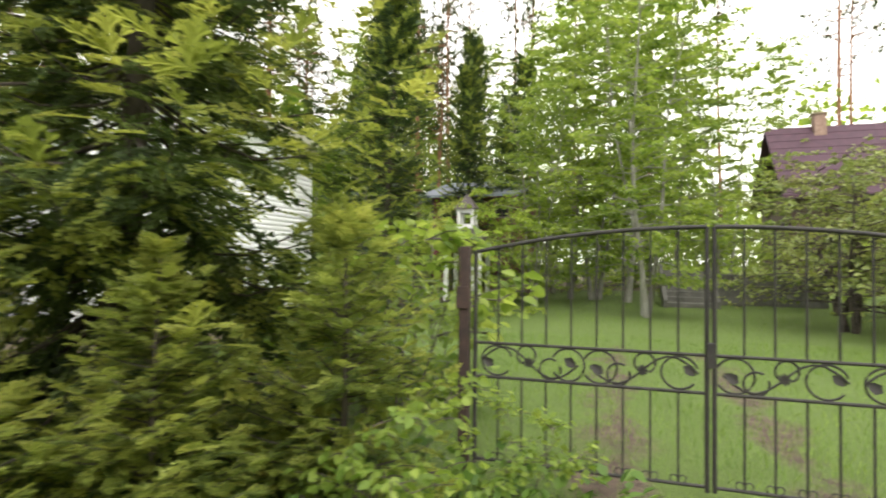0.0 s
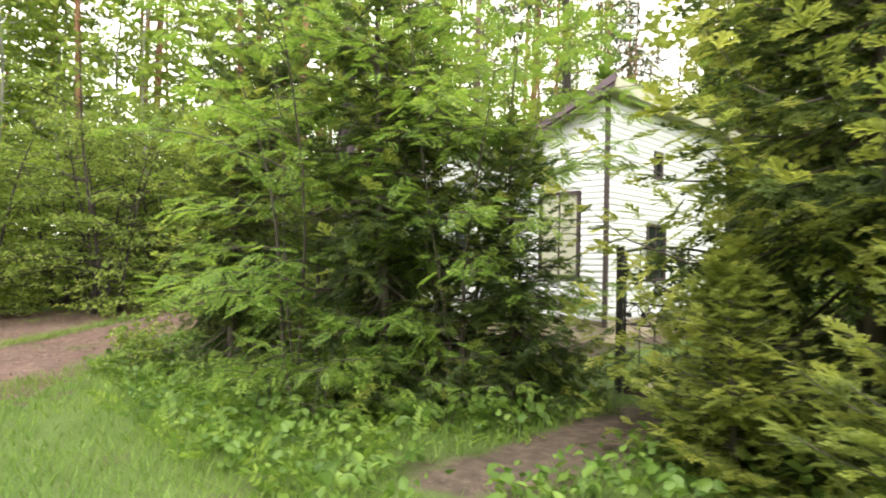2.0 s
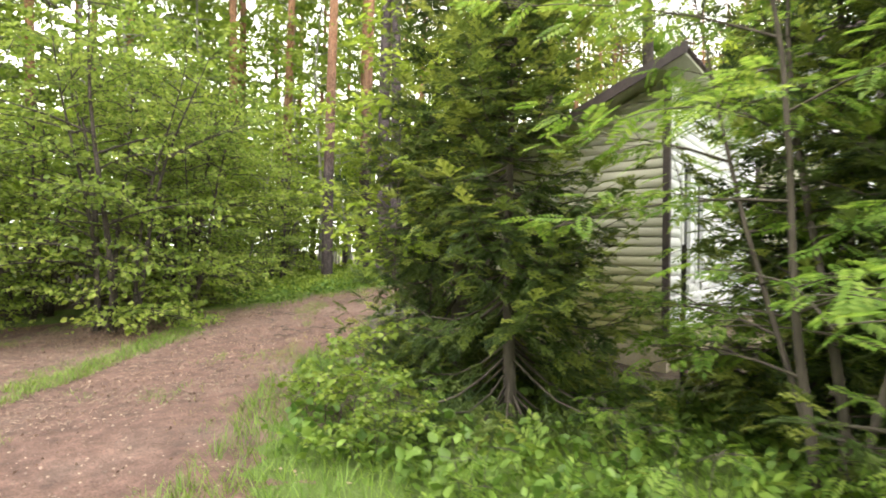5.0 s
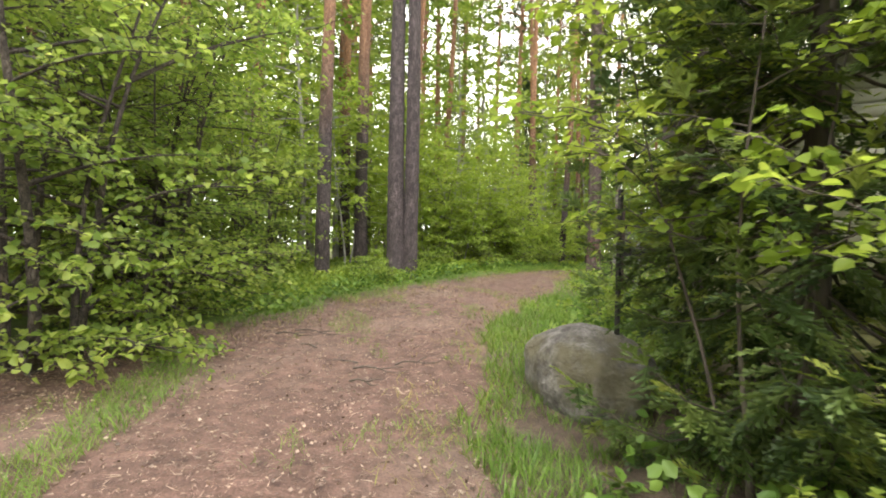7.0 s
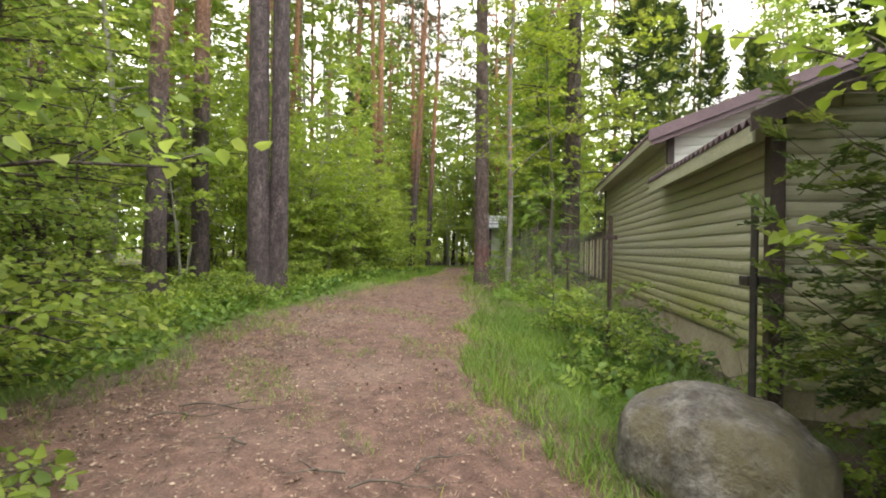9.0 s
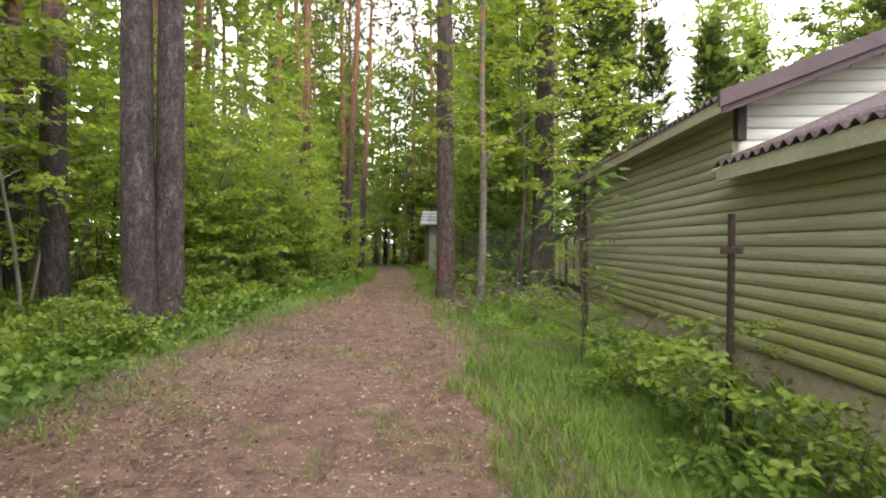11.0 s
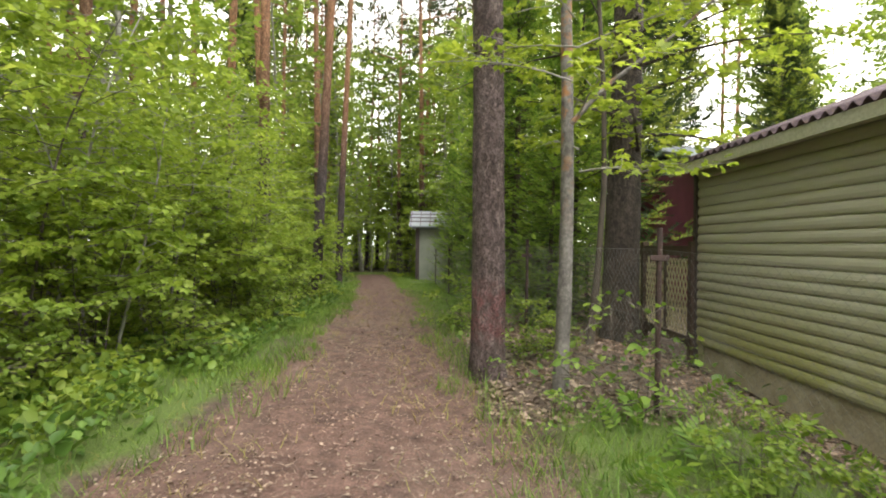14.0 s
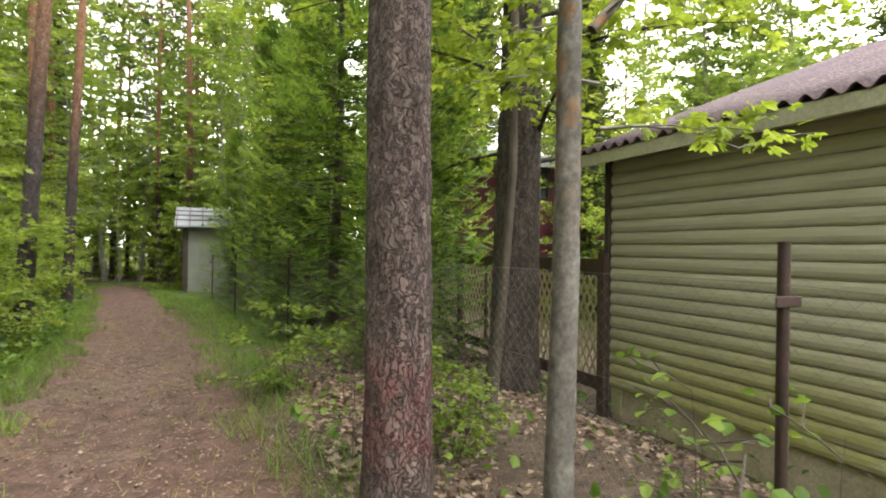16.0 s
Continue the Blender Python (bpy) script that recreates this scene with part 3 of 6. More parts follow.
    V, F = scatter(template, at, way, np.array(size), rng=rng, flat=0.25)
    return wood.mesh("spruce_wood", bark or bark_twig, True), np_mesh("spruce_boughs", V, F, needles, also=tips or needle_young, which=np.repeat(new_growth, len(template[1])))


def broadleaf_meshes(seed, tall, wide, leaf_mat, bark, template=LEAF, leaf=0.09, stems=1, first=0.25, limbs=16, twigs=6, per=9, girth=0.05, flat=0.35, lean=0.05, spread=0.12, limb_rise=0.35, stem=True, twig_wood=True):
    """Stems with limbs, twigs and a leafy crown of separate leaves."""
    rng = np.random.default_rng(seed)
    wood, at, way, size = Bag(), [], [], []
    for st in range(stems):
        a0 = st * 6.283 / stems + rng.uniform(0, 1)
        ln = tall * (1.0 if stems == 1 else rng.uniform(0.75, 1.0))
        off = 0.0 if stems == 1 else spread
        out = lean if stems == 1 else rng.uniform(0.1, 0.35)
        s = np.linspace(0, 1, 9)
        p = np.stack([off * math.cos(a0) + out * ln * s**1.4 * math.cos(a0) + 0.015 * ln * np.sin(s * 7 + st), off * math.sin(a0) + out * ln * s**1.4 * math.sin(a0) + 0.015 * ln * np.cos(s * 6 + st) - 0.015 * ln, -0.2 + (ln + 0.2) * s], -1)
        if stem:
            wood.add(*tube(p, girth * (1 - 0.88 * s) * (1.0 if stems == 1 else rng.uniform(0.6, 1.0)) * (1 + 0.5 * np.exp(-s * 14)), 7))
        for k in range(max(3, limbs // stems)):
            f = first + (1 - first) * (k + rng.uniform(0, 1)) / max(3, limbs // stems)
            f = min(f, 0.985)
            b = np.array([np.interp(f, s, p[:, i]) for i in range(3)])
            a = k * 2.4 + rng.normal(0, 0.5)
            shape = math.sin(min(1.0, (f - first) / (1 - first) * 0.7 + 0.27) * 3.1) ** 0.6
            ll = max(0.25, wide * shape * rng.uniform(0.6, 1.1))
            rise = limb_rise * (0.5 + f) + rng.normal(0, 0.12)
            q = np.linspace(0, 1, 5)
            lim = b + np.stack([math.cos(a) * ll * q, math.sin(a) * ll * q, ll * (rise * q - 0.22 * q * q)], -1)
            wood.add(*tube(lim, np.maximum(0.004, girth * 0.4 * (1 - f * 0.6) * (1 - 0.85 * q)), 4))
            for t in range(twigs):
                g = 0.15 + 0.85 * (t + rng.uniform(0, 1)) / twigs
                o = np.array([np.interp(g, q, lim[:, i]) for i in range(3)])
                ta = a + rng.choice((-1, 1)) * rng.uniform(0.3, 1.3)
                tl = (0.25 + 0.3 * wide * 0.5) * rng.uniform(0.5, 1.1)
                v = np.array((math.cos(ta), math.sin(ta), rng.normal(0.08, 0.22)))
                tip = o + v * tl
                if twig_wood:
                    wood.add(*tube(np.stack([o, (o + tip) / 2 + (0, 0, 0.02), tip]), (0.005, 0.004, 0.002), 3))
                for j in range(per):
                    h = (j + 0.6) / per
                    pos = o + v * tl * h + np.array((0, 0, 0.04 * math.sin(h * 3)))
                    sg = 1 if j % 2 else -1
                    aa = ta + sg * rng.uniform(0.5, 1.3)
                    at.append(pos + rng.normal(0, 0.03, 3))
                    way.append((math.cos(aa), math.sin(aa), rng.normal(-0.25, 0.3)))
                    size.append(leaf * rng.uniform(0.65, 1.2))
    V, F = scatter(template, at, way, np.array(size), rng=rng, flat=flat)
    return wood.mesh("stems", bark, True), np_mesh("leaves", V, F, leaf_mat)


def pine_meshes(seed, tall, girth, bark, crown_from=0.6, wide=2.2, tufts=1500, lean=(0, 0), stubs=14, fine=False):
    """Tall bare trunk with stubs and a high ragged crown."""
    rng = np.random.default_rng(seed)
    trunk, limbs_bag, at, way, size = Bag(), Bag(), [], [], []
    n, sides = (70, 40) if fine else (16, 12)
    z = np.concatenate([np.linspace(-0.25, 4.5, n), np.linspace(5, tall, 14)])
    p = np.stack([lean[0] * z / 4 + 0.012 * tall * np.sin(z / tall * 4 + seed) * z / tall, lean[1] * z / 4 + 0.012 * tall * np.cos(z / tall * 3 + seed) * z / tall, z], -1)
    r = girth * (1 - 0.8 * np.clip(z, 0, None) / tall) * (1 + 0.4 * np.exp(-np.clip(z + 0.25, 0, None) * 3.5))
    V, F = tube(p, r, sides)
    c = np.repeat(p, sides, axis=0)
    rad = V - c
    ang = np.arctan2(rad[:, 1], rad[:, 0])
    ridge = np.sin(ang * 9 + 2.5 * np.sin(V[:, 2] * 3.2 + seed)) * np.sin(V[:, 2] * 7 + 3 * np.sin(ang * 4 + seed)) if fine else np.sin(ang * 5 + V[:, 2] * 2)
    rough = 1 + (0.035 if fine else 0.03) * ridge + rng.normal(0, 0.016 if fine else 0.012, len(V))
    trunk.add(c + rad * rough[:, None], F)
    for k in range(stubs):
        zz = rng.uniform(2.2, tall * crown_from)
        a = rng.uniform(0, 6.283)
        o = np.array([np.interp(zz, z, p[:, i]) for i in range(3)])
        ln = rng.uniform(0.1, 0.5)
        trunk.add(*tube(np.stack([o, o + ln * np.array((math.cos(a), math.sin(a), 0.15))]), (0.016, 0.006), 4))
    for k in range(26):
        f = crown_from + (1 - crown_from) * (k + rng.uniform(0, 1)) / 26
        zz = tall * min(f, 0.99)
        o = np.array([np.interp(zz, z, p[:, i]) for i in range(3)])
        a = rng.uniform(0, 6.283)
        ll = wide * (1.15 - (f - crown_from) / (1 - crown_from)) * rng.uniform(0.5, 1.1) + 0.3
        q = np.linspace(0, 1, 5)
        lim = o + np.stack([math.cos(a) * ll * q, math.sin(a) * ll * q, ll * (0.15 * q + 0.25 * q * q)], -1)
        limbs_bag.add(*tube(lim, np.linspace(0.05, 0.012, 5), 4))
        for t in range(max(4, tufts // 26)):
            g = rng.uniform(0.3, 1.05)
            o2 = np.array([np.interp(g, q, lim[:, i]) for i in range(3)]) + rng.normal(0, 0.22 + 0.08 * ll, 3) * (1, 1, 0.5)
            at.append(o2)
            way.append(rng.normal(0, 0.6, 3) + (0, 0, 0.7))
            size.append(rng.uniform(0.16, 0.3) * (1300 / tufts) ** 0.5)
    W, G = scatter(TUFT, at, way, np.array(size), rng=rng, flat=0.6)
    return trunk.mesh("pine_trunk", bark, True), limbs_bag.mesh("pine_limbs", bark, True), np_mesh("pine_needles", W, G, needle_pine)


def plant(name, label, category, meshes, names, x, y, turn=0.0, scale=1.0, group="", sink=0.0, wide=None):
    z = float(height(x, y)) - sink
    ob = thing(name, label, category, (x, y, z), turn, group)
    ob.scale = (wide or scale, wide or scale, scale)
    for me, nm in zip(meshes, names):
        part(nm, me, ob)
    return ob


def another(ob, x, y, turn, scale=1.0, sink=0.0, wide=None):
    c = copy_thing(ob, pose(x, y, float(height(x, y)) - sink, 0, 0, turn))
    c.scale = (wide or scale, wide or scale, scale)
    return c

# ---- ground and road ----
def span(a, b, step, far):
    mid = np.arange(a, b + 1e-6, step)
    grow = np.cumsum(np.geomspace(step * 1.5, far / 3, 14))
    return np.concatenate([(a - grow)[::-1], mid, b + grow])


gx, gy = span(-32, 10, 0.3, 700), span(-14, 42, 0.3, 700)
X, Y = np.meshgrid(gx, gy, indexing="ij")
near = (X > -33) & (X < 11) & (Y > -15) & (Y < 43)
sd = np.full(X.shape, 9.0)
sd[near] = off_road(X[near], Y[near])
rise = ease((sd + 0.32 * wobble(X, Y, 2.3) + 0.2 * wobble(X, Y, 6.1, 4.0) + 0.1) / 0.4)
Z = height(X, Y) - 0.06 + 0.08 * rise + np.where(near, 0.02, 0.15) * wobble(X, Y, 0.8, 3.0) * rise + 0.012 * wobble(X, Y, 4.0, 1.0) * rise
n0, n1 = X.shape
I, J = np.meshgrid(np.arange(n0 - 1), np.arange(n1 - 1), indexing="ij")
quads = np.stack([I * n1 + J, (I + 1) * n1 + J, (I + 1) * n1 + J + 1, I * n1 + J + 1], -1).reshape(-1, 4)
gmesh = np_mesh("ground", np.stack([X, Y, Z], -1).reshape(-1, 3), quads, ground_mat, True)
cover = np.clip(0.12 + 0.5 * ease((X + 7.5) / 2) * ease((26 - X) / 2) * ease((Y - 3.5) / 2) * ease((32 - Y) / 4) + 0.35 * ease((X + 14) / 2) * ease((5 - Y) / 1.0) * ease((Y + 8) / 3) + 0.3 * np.where(near, ease((sd - 0.1) / 0.4) * ease((2.6 - sd) / 1.0), 0.5), 0, 0.6)
cover = cover - 0.4 * (np.exp(-(((X - 0.9) / 0.28) ** 2)) + np.exp(-(((X - 2.25) / 0.3) ** 2))) * ease((13 - Y) / 4) * ease((Y - 1) / 2)
cover = cover - 0.55 * np.exp(-(((X + 4.3 - 0.11 * (Y - 2.1)) / 0.42) ** 2)) * ease((Y - 1.0) / 1.0) * ease((5.5 - Y) / 0.6)
cover = np.where((X > -14.0) & (X < -10.8) & (Y > 1.2) & (Y < 4.6), 0.02, cover)
cover = np.where((X > -15) & (X < -11.8) & (Y > 11.6) & (Y < 17), 0.0, cover)
cover = np.where((X > -12.9) & (X < -11.8) & (Y > 8.0) & (Y < 17), -0.1, cover)
gmesh.attributes.new("cover", "FLOAT", "POINT").data.foreach_set("value", cover.astype(np.float32).ravel())
ground = new("ground", gmesh)
tagged(ground, "mossy forest soil with fallen needles and low green growth", "ground", kind="structure")

per = 28
k = np.linspace(-0.16, 1.16, per)
W2, E2 = spline(EDGE_W, 24), spline(EDGE_E, 24)
R = W2[:, None] + (E2 - W2)[:, None] * k[None, :, None]
rx, ry = R[..., 0], R[..., 1]
rz = height(rx, ry) + 0.012 * wobble(rx, ry, 3.0) + 0.008 * wobble(rx, ry, 9.0, 2.0) - 0.025 * np.exp(-(((k - 0.72) / 0.1) ** 2))[None] - 0.02 * np.exp(-(((k - 0.3) / 0.1) ** 2))[None]
rz[:, 0] -= 0.12
rz[:, -1] -= 0.12
a0, a1 = rx.shape
I, J = np.meshgrid(np.arange(a0 - 1), np.arange(a1 - 1), indexing="ij")
quads = np.stack([I * a1 + J, (I + 1) * a1 + J, (I + 1) * a1 + J + 1, I * a1 + J + 1], -1).reshape(-1, 4)[:, ::-1]
road = new("road", np_mesh("road", np.stack([rx, ry, rz], -1).reshape(-1, 3), quads, road_mat, True))
tagged(road, "reddish dirt forest road strewn with pine needles", "road", kind="structure")


# ---- buildings ----
dark_stone = surface("mossy_concrete", ((0.3, (0.06, 0.06, 0.05)), (0.7, (0.15, 0.145, 0.125))), 3.0, 0.95, 0.4, 0.01)

PITCH = 0.1205


def board_mesh(name, length, mat):
    """One rounded log-look siding board along +x, its face towards -y."""
    prof = [(0.004, 0.004), (-0.012, 0.004), (-0.022, 0.02), (-0.028, 0.052), (-0.024, 0.085), (-0.014, 0.11), (0.0, 0.12), (0.006, 0.12), (0.006, 0.004)]
    bm = bmesh.new()
    rows = [[bm.verts.new((x, y, z)) for y, z in prof] for x in (0, length)]
    for i in range(len(prof)):
        bm.faces.new((rows[0][i], rows[0][(i + 1) % len(prof)], rows[1][(i + 1) % len(prof)], rows[1][i]))
    for r in rows:
        bm.faces.new(r)
    return bm_mesh(name, bm, mat, False)


def sided_wall(name, label, p0, p1, z0, top0, top1, mat, thick=0.14, holes=()):
    """A wall from p0 to p1 (seen from its left-hand side outward) with boards; its top may slope."""
    dx, dy = p1[0] - p0[0], p1[1] - p0[1]
    length, ang = math.hypot(dx, dy), math.degrees(math.atan2(dy, dx))
    wall = thing(name, label, "wall", (p0[0], p0[1], 0), ang, kind="structure")
    cuts = sorted({0.0, length, *[h[0] for h in holes], *[h[1] for h in holes]})
    bm = bmesh.new()
    for a, b in zip(cuts, cuts[1:]):
        ta, tb = (top0 + (top1 - top0) * c / length for c in (a, b))
        hole = next((h for h in holes if h[0] <= a + 1e-6 and h[1] >= b - 1e-6), None)
        for lo, hi in (((z0, None),) if not hole else ((z0, hole[2]), (hole[3], None))):
            ha, hb = (ta, tb) if hi is None else (hi, hi)
            vs = [bm.verts.new(v) for v in ((a, 0.005, lo), (b, 0.005, lo), (b, 0.005, hb), (a, 0.005, ha), (a, thick, lo), (b, thick, lo), (b, thick, hb), (a, thick, ha))]
            for f in ((0, 1, 2, 3), (7, 6, 5, 4), (0, 4, 5, 1), (1, 5, 6, 2), (2, 6, 7, 3), (3, 7, 4, 0)):
                bm.faces.new([vs[i] for i in f])
    part("wall_core", bm_mesh(name + "_core", bm, mat), wall)
    z, cache = z0, {}
    while z < max(top0, top1) - 0.03:
        zm = z + 0.1
        a, b = 0.0, length
        if zm > min(top0, top1) and abs(top1 - top0) > 1e-3:
            c = (zm - top0) / (top1 - top0) * length
            a, b = (c, length) if top1 > top0 else (0.0, c)
        elif zm > max(top0, top1):
            break
        runs = [(a, b)]
        for h in holes:
            if h[2] - 0.05 < zm < h[3] + 0.05:
                runs = [r for q in runs for r in ((q[0], min(q[1], h[0])), (max(q[0], h[1]), q[1])) if r[1] - r[0] > 0.03]
        for a, b in runs:
            key = round(b - a, 2)
            if key < 0.05:
                continue
            if key not in cache:
                cache[key] = board_mesh("siding_board", key, mat)
            part("siding_board", cache[key], wall, m=pose(a, 0, z))
        z += PITCH
    return wall


def corrugated(name, x0, z0, x1, z1, y0, y1, mat, wave=0.146, deep=0.028):
    """Wavy roofing sheet from the low eave x0 to the high edge x1."""
    ny = int((y1 - y0) / wave * 8)
    ys = np.linspace(y0, y1, ny + 1)
    xs = np.linspace(x0, x1, 9)
    gX, gY = np.meshgrid(xs, ys, indexing="ij")
    zz = z0 + (gX - x0) / (x1 - x0) * (z1 - z0) + deep * np.sin(gY / wave * 2 * np.pi) + 0.006 * wobble(gX, gY, 2.0)
    V = np.concatenate([np.stack([gX, gY, zz], -1).reshape(-1, 3), np.stack([gX, gY, zz - 0.009], -1).reshape(-1, 3)])
    m = ny + 1
    I, J = np.meshgrid(np.arange(8), np.arange(ny), indexing="ij")
    q = np.stack([I * m + J, (I + 1) * m + J, (I + 1) * m + J + 1, I * m + J + 1], -1).reshape(-1, 4)
    o = 9 * m
    j = np.arange(ny)
    rim = np.concatenate([np.stack([j, j + 1, j + 1 + o, j + o], -1), np.stack([8 * m + j, 8 * m + j + o, 8 * m + j + 1 + o, 8 * m + j + 1], -1)])
    i = np.arange(8)
    ends = np.concatenate([np.stack([i * m, i * m + o, (i + 1) * m + o, (i + 1) * m], -1), np.stack([i * m + ny, (i + 1) * m + ny, (i + 1) * m + ny + o, i * m + ny + o], -1)])
    return np_mesh(name, V, np.concatenate([q, q[:, ::-1] + o, rim, ends]), mat, True)


def slab(name, pts, thick, mat):
    """A flat plate through four corner points, thickened downwards."""
    bm = bmesh.new()
    a = [bm.verts.new(p) for p in pts]
    b = [bm.verts.new((p[0], p[1], p[2] - thick)) for p in pts]
    bm.faces.new(a)
    bm.faces.new(b[::-1])
    for i in range(4):
        bm.faces.new((a[i], b[i], b[(i + 1) % 4], a[(i + 1) % 4]))
    return bm_mesh(name, bm, mat)


def window_part(parent, name, w, h, m, glass, frame_mat, bars=(1, 1), label=""):
    """Framed window in the parent's space, facing -y, its lower left corner at m."""
    bm = bmesh.new()
    fr = 0.06
    for x0, z0, x1, z1 in ((0, 0, w, fr), (0, h - fr, w, h), (0, fr, fr, h - fr), (w - fr, fr, w, h - fr)):
        box(bm, x0, -0.05, z0, x1, 0.04, z1)
    for i in range(1, bars[0] + 1):
        x = w * i / (bars[0] + 1)
        box(bm, x - 0.015, -0.02, fr, x + 0.015, 0.02, h - fr)
    for i in range(1, bars[1] + 1):
        z = h * i / (bars[1] + 1)
        box(bm, fr, -0.018, z - 0.015, w - fr, 0.018, z + 0.015)
    f = part(name, bm_mesh("window_frame", bm, frame_mat), parent, label, m)
    part("pane", box_mesh("pane", fr, -0.004, fr, w - fr, 0.004, h - fr, glass, 0), f)
    return f


XW, XE, YS, YN = -11.83, -7.25, 8.5, 14.54
SOUTH, XA = 5.08, -9.28
EAVE, RIDGE = 2.8, 4.5
AEAVE, ATOP = 2.18, 3.24
BASE = 0.36
sided_wall("wall_west", "weathered grey-green log-look siding with mossy lower boards", (XW, YN), (XW, YS), BASE, EAVE, EAVE, siding_green)
sided_wall("wall_west_annex", "grey-green log-look siding of the lower annex", (XW, YS), (XW, SOUTH), BASE, AEAVE, AEAVE, siding_green)
sided_wall("wall_south_annex", "pale grey log-look siding under a sloping roof", (XW, SOUTH), (XA, SOUTH), 0.1, AEAVE + 0.0, ATOP, siding_green)
sided_wall("wall_south", "pale log-look siding gable with a window", (XW + 0.03, YS), (XE, YS), 0.1, EAVE, RIDGE, siding_white, holes=((3.0, 4.0, 0.9, 2.7),))
sided_wall("wall_east_annex", "white boarded annex wall", (XA, SOUTH), (XA, YS), 0.1, ATOP, ATOP, siding_white, holes=((0.5, 0.95, 0.7, 2.3), (1.2, 1.65, 0.7, 2.3)))
sided_wall("wall_east", "white log-look siding facing the yard", (XE, YS), (XE, YN), 0.1, RIDGE, RIDGE, siding_white, holes=((1.6, 2.5, 0.85, 2.1), (1.9, 2.3, 3.1, 3.7)))
sided_wall("wall_north", "plain siding on the rear gable", (XE, YN), (XW, YN), 0.1, RIDGE, EAVE, siding_green)

shed_house = thing("outbuilding", "long outbuilding with log-look siding and wavy purple-grey roofs", "building", (0, 0, 0))
SL = (RIDGE + 0.12 - (EAVE + 0.06)) / (XE - XW)
ze = lambda x: EAVE + 0.06 + (x - XW) * SL
roof = part("roof", corrugated("roof", XW - 0.3, ze(XW - 0.3), XE + 0.35, ze(XE + 0.35), YS - 0.32, YN + 0.27, roof_mat), shed_house, "wavy purple-grey sheets littered with needles")
SA = (ATOP + 0.1 - (AEAVE + 0.06)) / (XA - XW)
za = lambda x: AEAVE + 0.06 + (x - XW) * SA
part("annex_roof", corrugated("annex_roof", XW - 0.3, za(XW - 0.3), XA + 0.3, za(XA + 0.3), SOUTH - 0.35, YS - 0.2, roof_mat), shed_house, "wavy purple-grey sheets")
part("soffit", slab("soffit", ((XW - 0.27, YS - 0.3, ze(XW - 0.27) - 0.045), (XE + 0.3, YS - 0.3, ze(XE + 0.3) - 0.045), (XE + 0.3, YN + 0.3, ze(XE + 0.3) - 0.045), (XW - 0.27, YN + 0.3, ze(XW - 0.27) - 0.045)), 0.03, soffit_mat), shed_house)
part("soffit", slab("soffit", ((XW - 0.27, SOUTH - 0.3, za(XW - 0.27) - 0.045), (XA + 0.27, SOUTH - 0.3, za(XA + 0.27) - 0.045), (XA + 0.27, YS - 0.05, za(XA + 0.27) - 0.045), (XW - 0.27, YS - 0.05, za(XW - 0.27) - 0.045)), 0.03, soffit_mat), shed_house)
part("fascia", box_mesh("fascia", XW - 0.285, YS - 0.3, ze(XW - 0.28) - 0.155, XW - 0.262, YN + 0.3, ze(XW - 0.28) - 0.035, soffit_mat), shed_house, "pale eave board")
part("fascia", box_mesh("fascia", XW - 0.285, SOUTH - 0.3, za(XW - 0.28) - 0.17, XW - 0.262, YS - 0.22, za(XW - 0.28) - 0.035, soffit_mat), shed_house, "pale eave board")
part("soffit", box_mesh("soffit", XW - 0.262, YS, EAVE - 0.13, XW - 0.004, YN + 0.25, EAVE - 0.1, soffit_mat), shed_house)
part("soffit", box_mesh("soffit", XW - 0.262, SOUTH - 0.28, AEAVE - 0.13, XW - 0.004, YS - 0.01, AEAVE - 0.1, soffit_mat), shed_house)


def barge(x0, x1, zf, y, drop, mat):
    bm = bmesh.new()
    pts = [(x0, zf(x0) + 0.05), (x1, zf(x1) + 0.05), (x1, zf(x1) - drop), (x0, zf(x0) - drop)]
    a = [bm.verts.new((x, y, z)) for x, z in pts]
    b = [bm.verts.new((x, y + 0.03, z)) for x, z in pts]
    bm.faces.new(a), bm.faces.new(b[::-1])
    for i in range(4):
        bm.faces.new((a[i], b[i], b[(i + 1) % 4], a[(i + 1) % 4]))
    return bm_mesh("bargeboard", bm, mat)


part("bargeboard", barge(XW - 0.32, XE + 0.36, ze, YS - 0.36, 0.1, trim_plum), shed_house, "plum metal verge trim")
part("bargeboard", barge(XW - 0.28, XE + 0.34, ze, YS - 0.325, 0.17, trim_plum), shed_house, "plum metal verge trim")
part("bargeboard", barge(XW - 0.32, XA + 0.3, za, SOUTH - 0.38, 0.09, trim_dark), shed_house, "dark verge trim")
part("eave_fascia", box_mesh("eave_fascia", XE + 0.33, YS - 0.33, ze(XE + 0.33) - 0.24, XE + 0.355, YN + 0.33, ze(XE + 0.33) - 0.01, soffit_mat), shed_house, "pale high eave board")
for x, y, z0, z1, w in ((XW - 0.02, YN + 0.03, 0.0, EAVE, 0.034), (XW - 0.02, SOUTH - 0.03, -0.35, AEAVE, 0.055), (XA, SOUTH - 0.03, 0.0, ATOP, 0.04), (XE + 0.02, YS - 0.03, 0.0, RIDGE, 0.04), (XW + 0.03, YS - 0.05, AEAVE + 0.2, EAVE + 0.03, 0.045)):
    part("corner_trim", box_mesh("corner_trim", x - w, y - w, z0, x + w, y + w, z1, trim_dark), shed_house, "dark corner board")
part("plinth", box_mesh("plinth", XW + 0.015, YS - 0.2, -0.4, XW + 0.3, YN - 0.02, BASE, concrete), shed_house, "stained pale concrete foundation")
part("plinth", box_mesh("plinth", XW + 0.015, SOUTH + 0.02, -0.5, XW + 0.3, YS - 0.21, BASE, concrete), shed_house, "stained pale concrete foundation")
